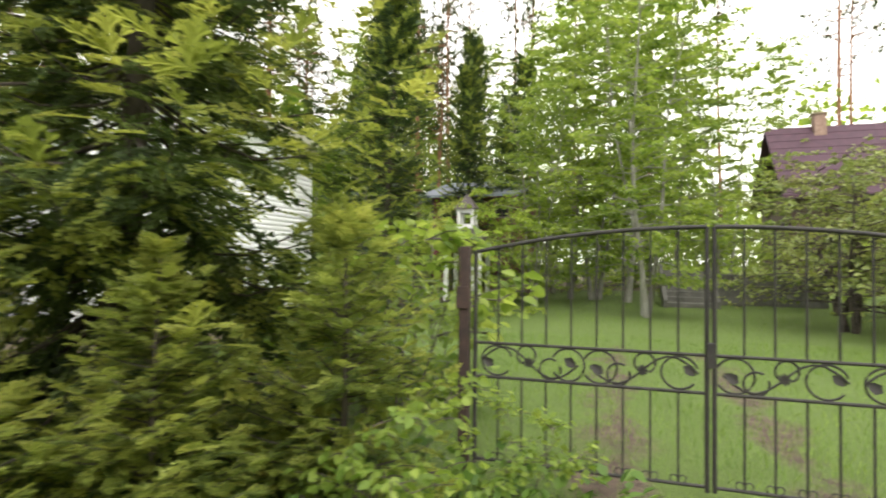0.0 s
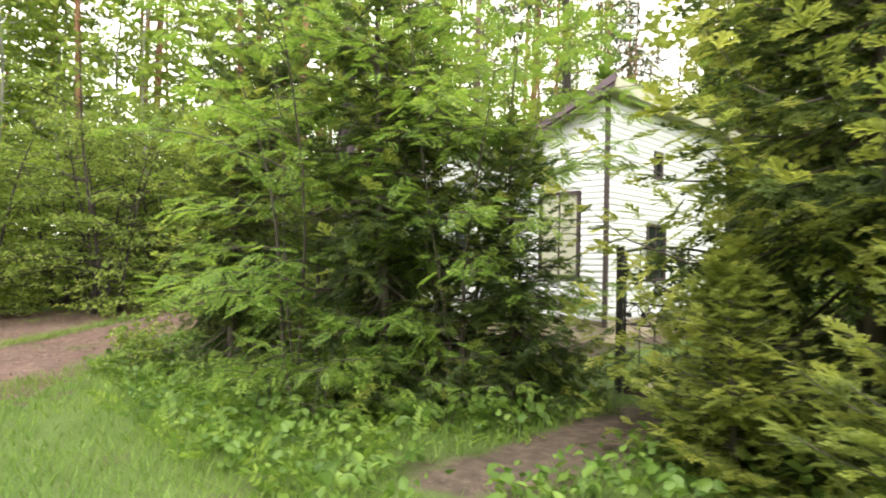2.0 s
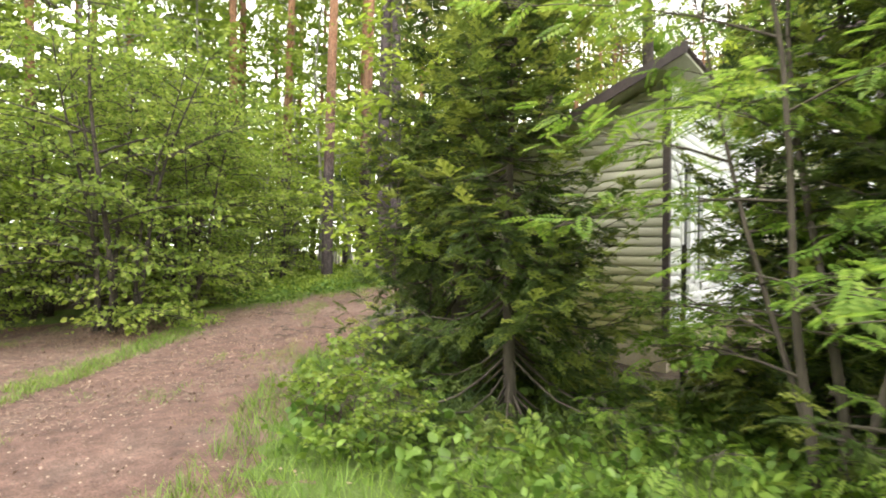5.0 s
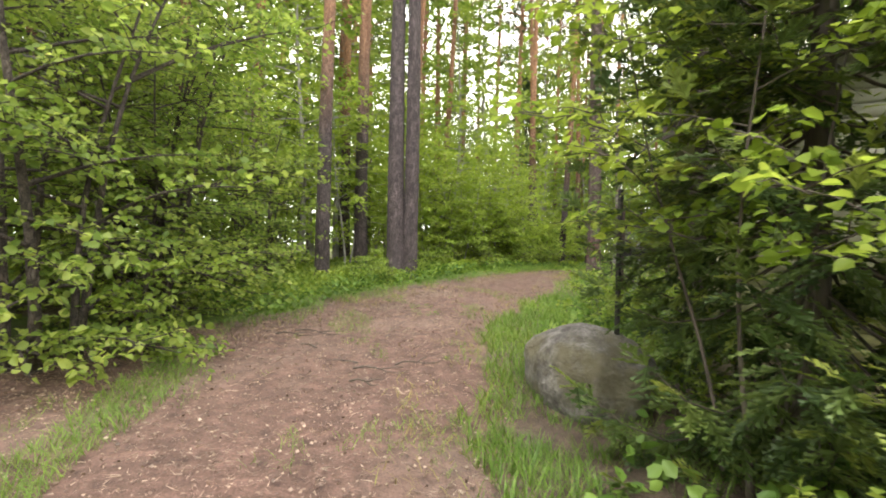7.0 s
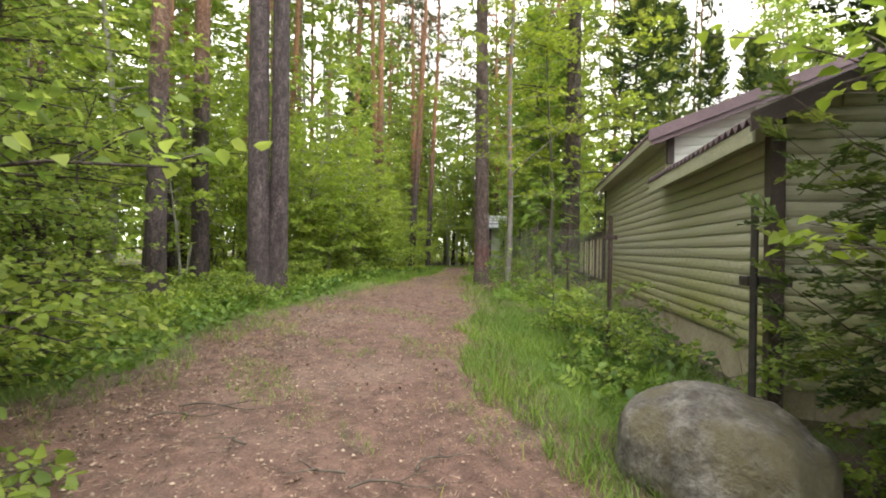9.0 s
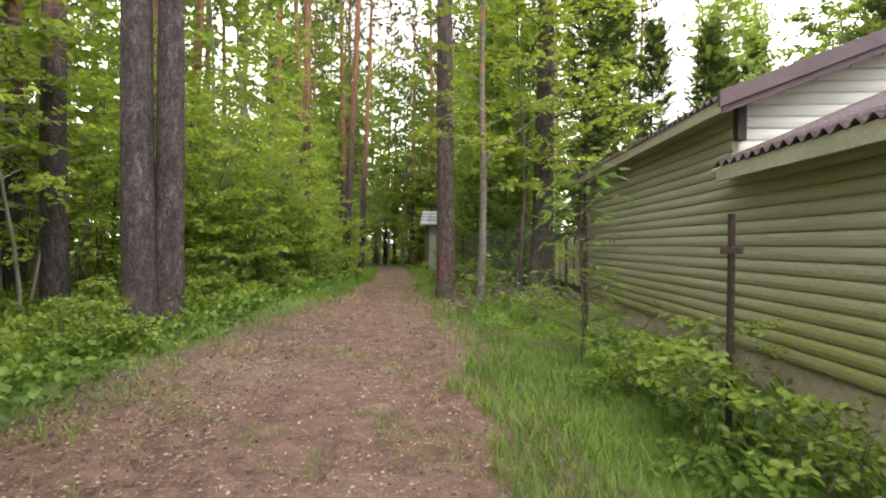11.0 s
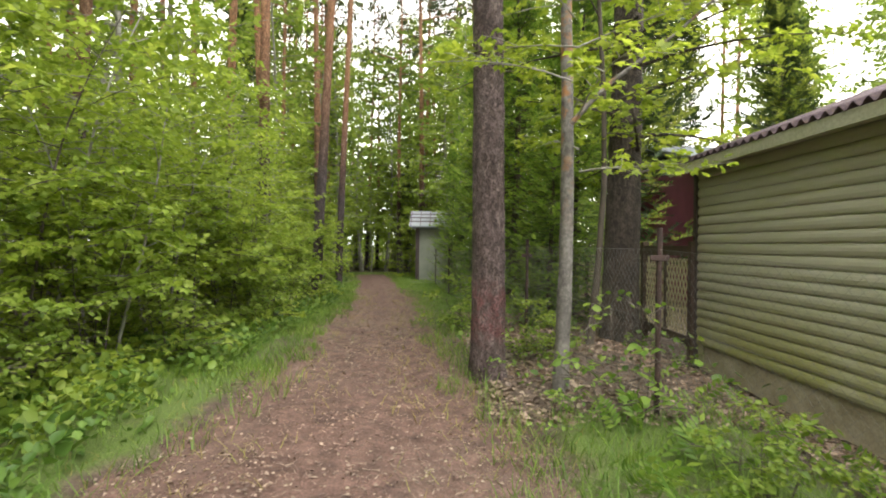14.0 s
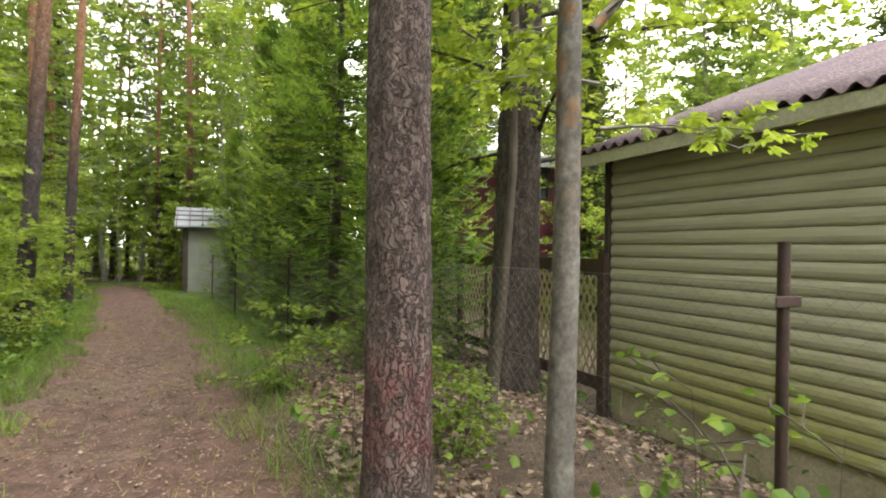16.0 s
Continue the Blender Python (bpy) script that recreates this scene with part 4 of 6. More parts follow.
part("plinth", box_mesh("plinth", XW + 0.31, SOUTH + 0.03, -0.8, XA - 0.01, SOUTH + 0.3, 0.1, concrete), shed_house, "stained pale concrete foundation")
part("plinth", box_mesh("plinth", XA + 0.02, YS + 0.02, -0.8, XE - 0.31, YS + 0.3, 0.1, concrete), shed_house, "stained pale concrete foundation")
part("plinth", box_mesh("plinth", XA - 0.3, SOUTH + 0.31, -0.8, XA - 0.015, YS + 0.01, 0.1, concrete), shed_house, "stained pale concrete foundation")
part("plinth", box_mesh("plinth", XE - 0.3, YS + 0.03, -0.8, XE - 0.015, YN - 0.02, 0.1, concrete), shed_house, "stained pale concrete foundation")
window_part(shed_house, "window", 0.9, 1.25, pose(XE, YS + 1.6, 0.85, 0, 0, 90), glass_mat, trim_dark, (1, 0))
window_part(shed_house, "attic_window", 0.4, 0.6, pose(XE, YS + 1.9, 3.1, 0, 0, 90), glass_mat, trim_dark, (0, 0))
window_part(shed_house, "window", 1.0, 1.8, pose(XW + 3.0, YS, 0.9), soffit_mat, trim_dark, (1, 0))
window_part(shed_house, "window", 0.45, 1.6, pose(XA, SOUTH + 0.5, 0.7, 0, 0, 90), glass_mat, white_paint, (0, 0))
window_part(shed_house, "window", 0.45, 1.6, pose(XA, SOUTH + 1.2, 0.7, 0, 0, 90), glass_mat, white_paint, (0, 0))

# far shed with a pale metal roof beside the road
sx, sy = -16.2, 33.0
sz = float(height(sx, sy))
shed = thing("garden_shed", "grey-green boarded shed with a pale metal roof by the road", "shed", (sx, sy, sz))
part("wall", box_mesh("shed_wall", 0.05, 0, -0.3, 1.5, 3, 2.45, shed_wall_mat), shed)
part("corner_post", box_mesh("corner_post", -0.06, -0.06, -0.3, 0.12, 0.12, 2.5, trim_dark), shed, "dark corner post")
part("door", box_mesh("shed_door", 0.5, -0.04, 0.0, 1.3, -0.005, 2.0, shed_wall_mat), shed, "plank door")
part("roof", slab("shed_roof", ((-0.35, -0.4, 2.6), (1.8, -0.4, 2.6), (1.8, 1.6, 3.4), (-0.35, 1.6, 3.4)), 0.06, grey_roof), shed, "pale ribbed metal roof")
part("roof", slab("shed_roof", ((-0.35, 1.6, 3.4), (1.8, 1.6, 3.4), (1.8, 3.4, 2.6), (-0.35, 3.4, 2.6)), 0.06, grey_roof), shed, "pale ribbed metal roof")
for i in range(3):
    part("roof_course", slab("roof_course", ((-0.35, 0.1 + i * 0.5, 2.83 + i * 0.2), (1.8, 0.1 + i * 0.5, 2.83 + i * 0.2), (1.8, 0.16 + i * 0.5, 2.854 + i * 0.2), (-0.35, 0.16 + i * 0.5, 2.854 + i * 0.2)), 0.03, trim_plum), shed)
for i in range(5):
    part("roof_rib", slab("roof_rib", ((-0.3 + i * 0.45, -0.4, 2.63), (-0.26 + i * 0.45, -0.4, 2.63), (-0.26 + i * 0.45, 1.6, 3.43), (-0.3 + i * 0.45, 1.6, 3.43)), 0.03, trim_plum), shed)

# maroon house behind the lattice fence
hx, hy = -6.9, 24.0
house = thing("maroon_house", "maroon boarded house with a slate grey roof", "house", (hx, hy, 0.0))
part("wall", box_mesh("house_wall", 0, 0, -0.3, 3.6, 8, 4.35, maroon_wall), house)
part("wall_band", box_mesh("wall_band", -0.03, -0.05, 1.95, 3.6, -0.004, 2.08, white_paint), house, "pale horizontal trim board")
for x in (0.0, 1.35, 2.7, 3.55):
    part("trim", box_mesh("trim", x - 0.05, -0.04, 2.1, x + 0.05, -0.003, 4.3, trim_plum), house)
part("roof", slab("house_roof", ((-0.5, -0.6, 4.3), (4.0, -0.6, 4.3), (4.0, 4, 5.5), (-0.5, 4, 5.5)), 0.12, slate_roof), house, "slate grey roof sheet")
part("roof", slab("house_roof", ((-0.5, 4, 5.5), (4.0, 4, 5.5), (4.0, 8.6, 4.3), (-0.5, 8.6, 4.3)), 0.12, slate_roof), house, "slate grey roof sheet")
for x, z in ((0.35, 3.3), (1.75, 3.3), (2.85, 3.3), (0.9, 0.7)):
    window_part(house, "window", 0.6, 0.9, pose(x, -0.06, z), glass_mat, trim_plum, (1, 0))

# house with a plum roof seen over the garden
hA = thing("plum_roof_house", "house with a steep plum tiled roof and brick chimney", "house", (8.5, 31, 0.45))
part("wall", box_mesh("house_wall", 0.5, 0.5, -0.9, 11, 6, 4.6, wood_brown), hA)
part("roof", slab("house_roof", ((0, -0.2, 4.3), (11.5, -0.2, 4.3), (11.5, 3.2, 8.3), (0, 3.2, 8.3)), 0.15, plum_tile), hA, "steep plum tile roof")
part("roof", slab("house_roof", ((0, 3.2, 8.3), (11.5, 3.2, 8.3), (11.5, 6.6, 4.3), (0, 6.6, 4.3)), 0.15, plum_tile), hA, "steep plum tile roof")
for i in range(9):
    f = i / 9
    part("roof_batten", slab("roof_batten", ((0, -0.2 + 3.4 * f, 4.335 + 4 * f), (11.5, -0.2 + 3.4 * f, 4.335 + 4 * f), (11.5, -0.16 + 3.4 * f, 4.38 + 4 * f), (0, -0.16 + 3.4 * f, 4.38 + 4 * f)), 0.03, plum_tile), hA)
ch = part("chimney", box_mesh("chimney", 2.2, 2.7, 7.2, 2.75, 3.3, 8.85, brick_mat, 0.02), hA, "square brick chimney")
part("chimney_cap", box_mesh("chimney_cap", 2.12, 2.62, 8.85, 2.83, 3.38, 8.93, concrete), ch)
for x in (2, 5, 8):
    window_part(hA, "window", 1.1, 1.2, pose(x, 0.45, 1.6), glass_mat, white_paint, (1, 1))

# little white pavilion with a lantern top
pav = thing("garden_pavilion", "small white pavilion with dark hip roof and lantern top", "pavilion", (-4.45, 21.0, 0.1))
pav.scale = (0.8, 0.8, 0.8)
for x, y in ((-0.8, -0.8), (0.8, -0.8), (-0.8, 0.8), (0.8, 0.8)):
    part("post", box_mesh("post", x - 0.09, y - 0.09, -0.2, x + 0.09, y + 0.09, 2.5, white_paint), pav)
part("panel", box_mesh("panel", 0.1, -0.84, -0.1, 0.7, -0.8, 2.0, white_paint), pav, "white side panel")
bm = bmesh.new()
bmesh.ops.create_cone(bm, cap_ends=True, segments=4, radius1=1.75, radius2=0.55, depth=0.75, matrix=Matrix.Translation((0, 0, 2.85)) @ Matrix.Rotation(radians(45), 4, "Z"))
part("hip_roof", bm_mesh("hip_roof", bm, trim_dark), pav, "dark hip roof")
bm = bmesh.new()
for x0, y0, x1, y1 in ((-0.4, -0.4, -0.25, -0.25), (0.25, -0.4, 0.4, -0.25), (-0.4, 0.25, -0.25, 0.4), (0.25, 0.25, 0.4, 0.4)):
    box(bm, x0, y0, 3.22, x1, y1, 4.1)
box(bm, -0.42, -0.42, 3.2, 0.42, 0.42, 3.4)
box(bm, -0.42, -0.42, 3.95, 0.42, 0.42, 4.12)
part("lantern", bm_mesh("lantern", bm, white_paint), pav, "open white lantern box")
bm = bmesh.new()
bmesh.ops.create_cone(bm, cap_ends=True, segments=4, radius1=0.75, radius2=0.03, depth=0.75, matrix=Matrix.Translation((0, 0, 4.5)) @ Matrix.Rotation(radians(45), 4, "Z"))
part("lantern_roof", bm_mesh("lantern_roof", bm, trim_dark), pav, "pointed dark cap")

# concrete steps and low wall in the garden
st = thing("garden_steps", "weathered concrete steps with side walls in the lawn", "steps", (2.5, 20, 0))
for i in range(7):
    part("step", box_mesh("step", 0, i * 0.28, -0.2, 1.4, i * 0.28 + 0.3, 0.17 * (i + 1), dark_stone, 0.01), st)
for x in (-0.12, 1.4):
    part("side_wall", slab("side_wall", ((x, -0.2, 0.25), (x + 0.12, -0.2, 0.25), (x + 0.12, 2.0, 1.4), (x, 2.0, 1.4)), 0.6, dark_stone), st)
lw = thing("retaining_wall", "low grey concrete wall beside the steps", "wall", (4.05, 21.6, 0))
part("body", box_mesh("low_wall", 0, 0, -0.3, 3.4, 0.3, 1.0, dark_stone, 0.02), lw)
part("cap", box_mesh("cap", -0.04, -0.05, 1.0, 3.44, 0.35, 1.08, dark_stone, 0.01), lw)


# ---- gates and fences ----
def ring(bag, cx, cz, r, a0=0.0, a1=6.283, w=0.007, n=18, squash=1.0):
    a = np.linspace(a0, a1, n)
    bag.add(*tube(np.stack([cx + r * np.cos(a), np.zeros(n), cz + r * squash * np.sin(a)], -1), np.full(n, w), 4))


def bar(bag, p, q, r=0.008, sides=6):
    bag.add(*tube(np.array([p, q], float), (r, r), sides))


def scroll_band(parent, x0, x1, z0, z1, mirror):
    """Curled ironwork with flowers and leaves between two rails."""
    w, h, zc = x1 - x0, z1 - z0, (z0 + z1) / 2
    n = max(2, round(w / 0.7))
    for i in range(n):
        c = x0 + w * (i + 0.5) / n
        b, s = Bag(), (1 if (i % 2 == 0) != mirror else -1)
        u = w / n
        ring(b, c - s * 0.3 * u, zc, 0.46 * h, 0.3, 5.6, squash=0.95)
        ring(b, c - s * 0.02 * u, zc + 0.2 * h, 0.27 * h, -1.2, 4.4)
        ring(b, c + s * 0.2 * u, zc - 0.16 * h, 0.3 * h, 1.0, 6.6)
        ring(b, c + s * 0.36 * u, zc, 0.46 * h, -2.6, 2.7)
        q = np.linspace(0, 1, 12)
        b.add(*tube(np.stack([c + s * u * (-0.45 + 0.9 * q), 0 * q, zc + 0.42 * h * np.sin(q * 6.283)], -1), np.full(12, 0.007), 4))
        sc = part("scroll", b.mesh("scroll", iron_black), parent)
        f = Bag()
        for k2 in range(8):
            a = k2 * 0.785
            bar(f, (c, -0.008, zc), (c + 0.032 * math.cos(a), -0.012, zc + 0.032 * math.sin(a)), 0.009, 5)
        part("flower", f.mesh("flower", iron_black), sc, "small cast iron flower")
        for e in (-1, 1):
            V, F = scatter(LEAF, [(c + e * 0.33 * u, -0.004, zc + 0.04 * e)], [(e * 0.8, 0.0, -0.55 * e)], 0.09, up=np.array([(0, -1.0, 0.2)]))
            V2 = V + (0, 0.006, 0)
            part("iron_leaf", np_mesh("iron_leaf", np.vstack([V, V2]), np.vstack([F, F + len(V)]), iron_black), sc)


def gate_leaf(parent, x0, x1, zb, z2, z1, top, bars, mirror, kick=False):
    leaf = part("gate_leaf", None, parent)
    for x in (x0, x1):
        b = Bag()
        bar(b, (x, 0, zb - 0.03), (x, 0, top(x)), 0.015)
        part("stile", b.mesh("stile", iron_black), leaf)
    for z in (zb, z2, z1):
        b = Bag()
        bar(b, (x0, 0, z), (x1, 0, z), 0.011)
        part("rail", b.mesh("rail", iron_black), leaf)
    xs = np.linspace(x0, x1, 14)
    b = Bag()
    b.add(*tube(np.stack([xs, 0 * xs, [top(x) for x in xs]], -1), np.full(14, 0.015), 6))
    part("top_rail", b.mesh("top_rail", iron_black), leaf)
    for i in range(1, bars + 1):
        x = x0 + (x1 - x0) * i / (bars + 1)
        b = Bag()
        bar(b, (x, 0, z1), (x, 0, top(x)), 0.007)
        part("bar", b.mesh("bar", iron_black), leaf)
        b = Bag()
        bar(b, (x, 0, zb), (x, 0, z2), 0.007)
        ring(b, x - 0.025, zb + 0.03, 0.022, 0, 4.5, 0.004, 8)
        ring(b, x + 0.025, zb + 0.03, 0.022, -1.3, 3.1, 0.004, 8)
        part("bar", b.mesh("bar", iron_black), leaf)
    scroll_band(leaf, x0 + 0.01, x1 - 0.01, z2, z1, mirror)
    if kick:
        part("kick_plate", box_mesh("kick_plate", x0, -0.012, zb - 0.1, x1, 0.012, zb + 0.02, iron_rust), leaf, "dark steel kick plate")
    return leaf


gate = thing("driveway_gate", "double wrought iron gate with scrollwork, closed across the drive", "gate", (0, 4.84, float(height(1.5, 4.84))))
GT = lambda x: 1.47 + 0.17 * (1 - ((x - 1.515) / 1.5) ** 2)
gate_leaf(gate, 0.075, 1.495, 0.1, 0.65, 0.875, GT, 8, False)
gate_leaf(gate, 1.535, 2.955, 0.1, 0.65, 0.875, GT, 8, True)
for x in (0.0, 3.03):
    part("gate_post", box_mesh("gate_post", x - 0.035, -0.035, -0.3, x + 0.035, 0.035, 1.52, iron_rust), gate, "square dark steel post")
part("latch", box_mesh("latch", 1.49, -0.03, 0.8, 1.54, 0.03, 0.95, iron_black), gate)
part("hinge_plate", box_mesh("hinge_plate", -0.05, -0.05, 1.1, 0.045, -0.036, 1.25, iron_rust), gate)
wick = thing("wicket_gate", "narrow wrought iron garden gate with scrollwork", "gate", (0, 4.95, -0.23))
WT = lambda x: 1.66 + 0.06 * (1 - ((x + 4.45) / 0.5) ** 2)
gate_leaf(wick, -4.9, -4.0, 0.08, 0.82, 1.07, WT, 4, False, True)
for x in (-4.97, -3.93):
    part("gate_post", box_mesh("gate_post", x - 0.035, -0.035, -0.3, x + 0.035, 0.035, 1.72, iron_black), wick, "square black post")
part("lock_box", box_mesh("lock_box", -4.93, -0.03, 1.35, -4.86, 0.03, 1.5, iron_black), wick)
sl = thing("stepping_slab", "pale concrete slab inside the wicket", "paving slab", (-4.4, 5.6, float(height(-4.4, 5.6))))
part("slab", box_mesh("slab", -0.5, -0.4, -0.1, 0.5, 0.6, 0.04, concrete, 0.015), sl)


def chain_link(name, label, pts, tall):
    """Chain-link netting between posts; each post a part."""
    f = thing(name, label, "fence", (0, 0, 0))
    net = Bag()
    for (x0, y0), (x1, y1) in zip(pts, pts[1:]):
        ln = math.hypot(x1 - x0, y1 - y0)
        h0, h1 = float(height(x0, y0)), float(height(x1, y1))
        P = lambda s, z: (x0 + (x1 - x0) * s, y0 + (y1 - y0) * s, h0 + (h1 - h0) * s + z)
        for z in (0.08, tall * 0.55, tall - 0.05):
            bar(net, P(0, z), P(1, z), 0.0016, 3)
        m = int(ln / 0.075)
        for i in range(-int(tall / 0.075), m):
            for up in (1, -1):
                s0, z0 = i * 0.075 / ln, 0.05
                s1, z1 = s0 + (tall - 0.1) / ln, tall - 0.05
                c0, c1 = max(0, s0), min(1, s1)
                if c1 - c0 < 0.01:
                    continue
                za_, zb_ = (z0 + (c - s0) / (s1 - s0) * (z1 - z0) for c in (c0, c1))
                if up < 0:
                    za_, zb_ = tall - za_, tall - zb_
                bar(net, P(c0, za_), P(c1, zb_), 0.0008, 3)
    part("netting", net.mesh("netting", wire_mat), f, "thin grey wire netting")
    return f


def iron_post(parent, x, y, tall, lug, r=0.027, mat=None):
    b = Bag()
    z = float(height(x, y))
    b.add(*tube(np.array([(x, y, z - 0.3), (x + 0.01, y, z + tall)]), (r, r), 8))
    b.add(*tube(np.array([(x + 0.01, y, z + tall), (x + 0.01, y, z + tall + 0.006)]), (r * 1.15, r * 1.1), 8))
    p = part("post", b.mesh("post", mat or iron_rust, False), parent, "dark rusty steel post")
    if lug:
        part("lug", box_mesh("lug", x - 0.075, y - 0.03, z + tall - 0.25, x + 0.075, y - 0.02, z + tall - 0.205, iron_rust), p, "drilled steel lug")


FP = ((-12.38, 4.04), (-12.86, 6.53), (-13.11, 9.27), (-13.59, 11.62), (-14.0, 15.2), (-14.4, 19.0), (-14.9, 24.0), (-15.3, 29.0))
fence = chain_link("boundary_fence", "wire netting fence on rusty steel posts beside the road", FP, 1.35)
for (x, y), t in zip(FP, (1.72, 1.5, 1.47, 1.46, 1.4, 1.45, 1.45, 1.45)):
    iron_post(fence, x, y, t, y > 6, 0.023, iron_black if y < 6 else iron_rust)
fence2 = chain_link("garden_fence", "wire netting fence along the garden front", ((-12.2, 4.22), (-9.0, 4.7), (-6.5, 4.95), (-5.05, 4.95)), 1.35)
for x, y in ((-9.0, 4.7), (-6.5, 4.95)):
    iron_post(fence2, x, y, 1.6, False, 0.027, iron_black)
fence3 = chain_link("garden_fence", "wire netting fence between wicket and drive gate", ((-3.85, 4.95), (-2.0, 4.9), (-0.08, 4.85)), 1.35)
iron_post(fence3, -2.0, 4.9, 1.5, False)

part("cross_bar", box_mesh("cross_bar", -12.4, 4.06, float(height(-12.3, 4.1)) + 1.16, -12.15, 4.2, float(height(-12.3, 4.1)) + 1.22, iron_black), fence2, "short steel bar between posts")
# lattice fence beyond the outbuilding
lat = thing("lattice_fence", "brown framed fence panels with yellowed diagonal lattice", "fence", (XW - 0.05, YN + 0.06, 0.0), 90)
slat = {}
for i in range(4):
    x0, x1 = i * 1.65, i * 1.65 + 1.55
    z0, z1 = 0.42, 1.52
    part("post", box_mesh("post", x0 - 0.05, -0.05, 0.0, x0 + 0.05, 0.05, 1.72, wood_brown), lat)
    panel = part("panel_frame", box_mesh("panel_frame", x0 + 0.06, -0.03, 1.52, x1 + 0.09, 0.03, 1.66, wood_brown), lat)
    part("lower_rail", box_mesh("lower_rail", x0 + 0.06, -0.03, 0.3, x1 + 0.09, 0.03, 0.44, wood_brown), panel)
    part("mid_post", box_mesh("mid_post", x0 + 0.8, -0.028, 0.445, x0 + 0.85, 0.028, 1.515, wood_brown), panel)
    w, h = 1.49, 1.06
    step = 0.105
    for sgn in (1, -1):
        j = -int(h * 0.55 / step)
        while j * step < w:
            a, b = j * step, j * step + h * 0.55
            c0, c1 = max(0.0, a), min(w, b)
            if c1 - c0 > 0.04:
                u0, u1 = (c0 - a) / 0.55, (c1 - a) / 0.55
                if sgn < 0:
                    u0, u1 = h - u0, h - u1
                ln = round(math.hypot(c1 - c0, u1 - u0), 2)
                if ln not in slat:
                    slat[ln] = box_mesh("slat", 0, -0.003, -0.014, ln, 0.003, 0.014, lattice_mat, 0)
                part("slat", slat[ln], panel, m=pose(x0 + 0.08 + c0, 0.005 * sgn, z0 + u0, 0, -math.degrees(math.atan2(u1 - u0, c1 - c0)), 0))
            j += 1
part("post", box_mesh("post", 6.55, -0.05, 0.0, 6.65, 0.05, 1.72, wood_brown), lat)

# boulder at the bend
bm = bmesh.new()
bmesh.ops.create_icosphere(bm, subdivisions=5, radius=1.0)
for v in bm.verts:
    n = v.co.copy()
    f = 1 + 0.13 * noise.noise(n * 1.0 + Vector((3, 1, 2))) + 0.06 * noise.noise(n * 2.3) + 0.03 * noise.noise(n * 6) + 0.012 * noise.noise(n * 16)
    q = Vector((abs(n.x) ** 0.9 * math.copysign(1, n.x), abs(n.y) ** 0.9 * math.copysign(1, n.y), abs(n.z) ** 0.82 * math.copysign(1, n.z)))
    tip = 1 - 0.16 * max(0.0, q.x) * max(0.0, q.z) + 0.06 * max(0.0, -q.x)
    under = 1 - 0.2 * max(0.0, -q.z)
    v.co = Vector((q.x * 0.57 * under, q.y * 0.5 * under, q.z * 0.47 * tip)) * f
boulder = thing("boulder", "large grey granite boulder with lichen at the roadside", "boulder", (-12.55, 4.0, -0.13), -24, data=bm_mesh("boulder", bm, rock_mat, True))

# ---- trees beside the path ----
SP = ("trunk", "crown")
BL = ("trunk", "crown")
s1 = plant("spruce_tree", "old spruce with long drooping light-tipped boughs", "spruce", spruce_meshes(11, 9.0, 2.75, needle_old, SPRIG, 0.21, 0.36, 0.7, 11, bark_twig, 0.5, 0.15, full=5.0, fan=0.7, shape=0.85, fresh=0.95, tips=needle_fresh), SP, -2.35, 4.5)
s2 = plant("spruce_tree", "bushy young spruce with bright spring tips", "spruce", spruce_meshes(12, 1.95, 1.0, needle_young, SPRIG, 0.11, 0.16, 0.05, 9, bark_twig, 0.05, 0.1, 0.012, fan=0.4, shape=0.85, fresh=1.0, tips=needle_fresh), SP, -1.75, 2.5)
s3 = plant("spruce_tree", "slender young spruce with yellow-green tips", "spruce", spruce_meshes(13, 2.0, 0.9, needle_young, SPRIG, 0.11, 0.17, 0.05, 8, bark_twig, 0.05, 0.1, 0.012, fan=0.4, fresh=1.0, tips=needle_fresh), SP, -0.55, 4.1, 40, 0.86)
s4 = plant("spruce_tree", "dark shaded spruce tangled with rowan", "spruce", spruce_meshes(14, 5.6, 1.6, needle_mid, SPRIG, 0.16, 0.31, 0.12, 9, bark_twig, 0.5, 0.18, full=4.2, fan=0.55, shape=0.55, fresh=0.4), SP, -6.85, 2.95)
s7 = plant("spruce_tree", "small dark spruce beside the wicket", "spruce", spruce_meshes(15, 3.1, 1.25, needle_mid, SPRIG, 0.13, 0.22, 0.05, 10, bark_twig, 0.3, 0.14, fan=0.5, shape=0.6, fresh=0.35), SP, -5.8, 3.9, 70)
s5 = plant("spruce_tree", "dense dark spruce with drooping inner twigs", "spruce", spruce_meshes(16, 4.1, 1.4, needle_mid, SPRIG, 0.145, 0.26, 0.1, 10, bark_twig, 0.5, 0.2, fan=0.55, shape=0.48, fresh=0.75), SP, -9.75, 2.4, 10)
s6 = plant("spruce_tree", "tall shady spruce at the fence corner", "spruce", spruce_meshes(17, 7.0, 1.5, needle_mid, SPRIG, 0.17, 0.31, 0.35, 11, bark_twig, 0.55, 0.25, full=5.0, fan=0.55, shape=0.36, fresh=0.2), SP, -10.95, 3.45, 0)
another(s5, -7.65, 3.6, 140, 1.1)
s8 = another(s2, -1.15, 3.35, 130, 0.75)
s9 = another(s2, -3.05, 3.0, 200, 0.8)

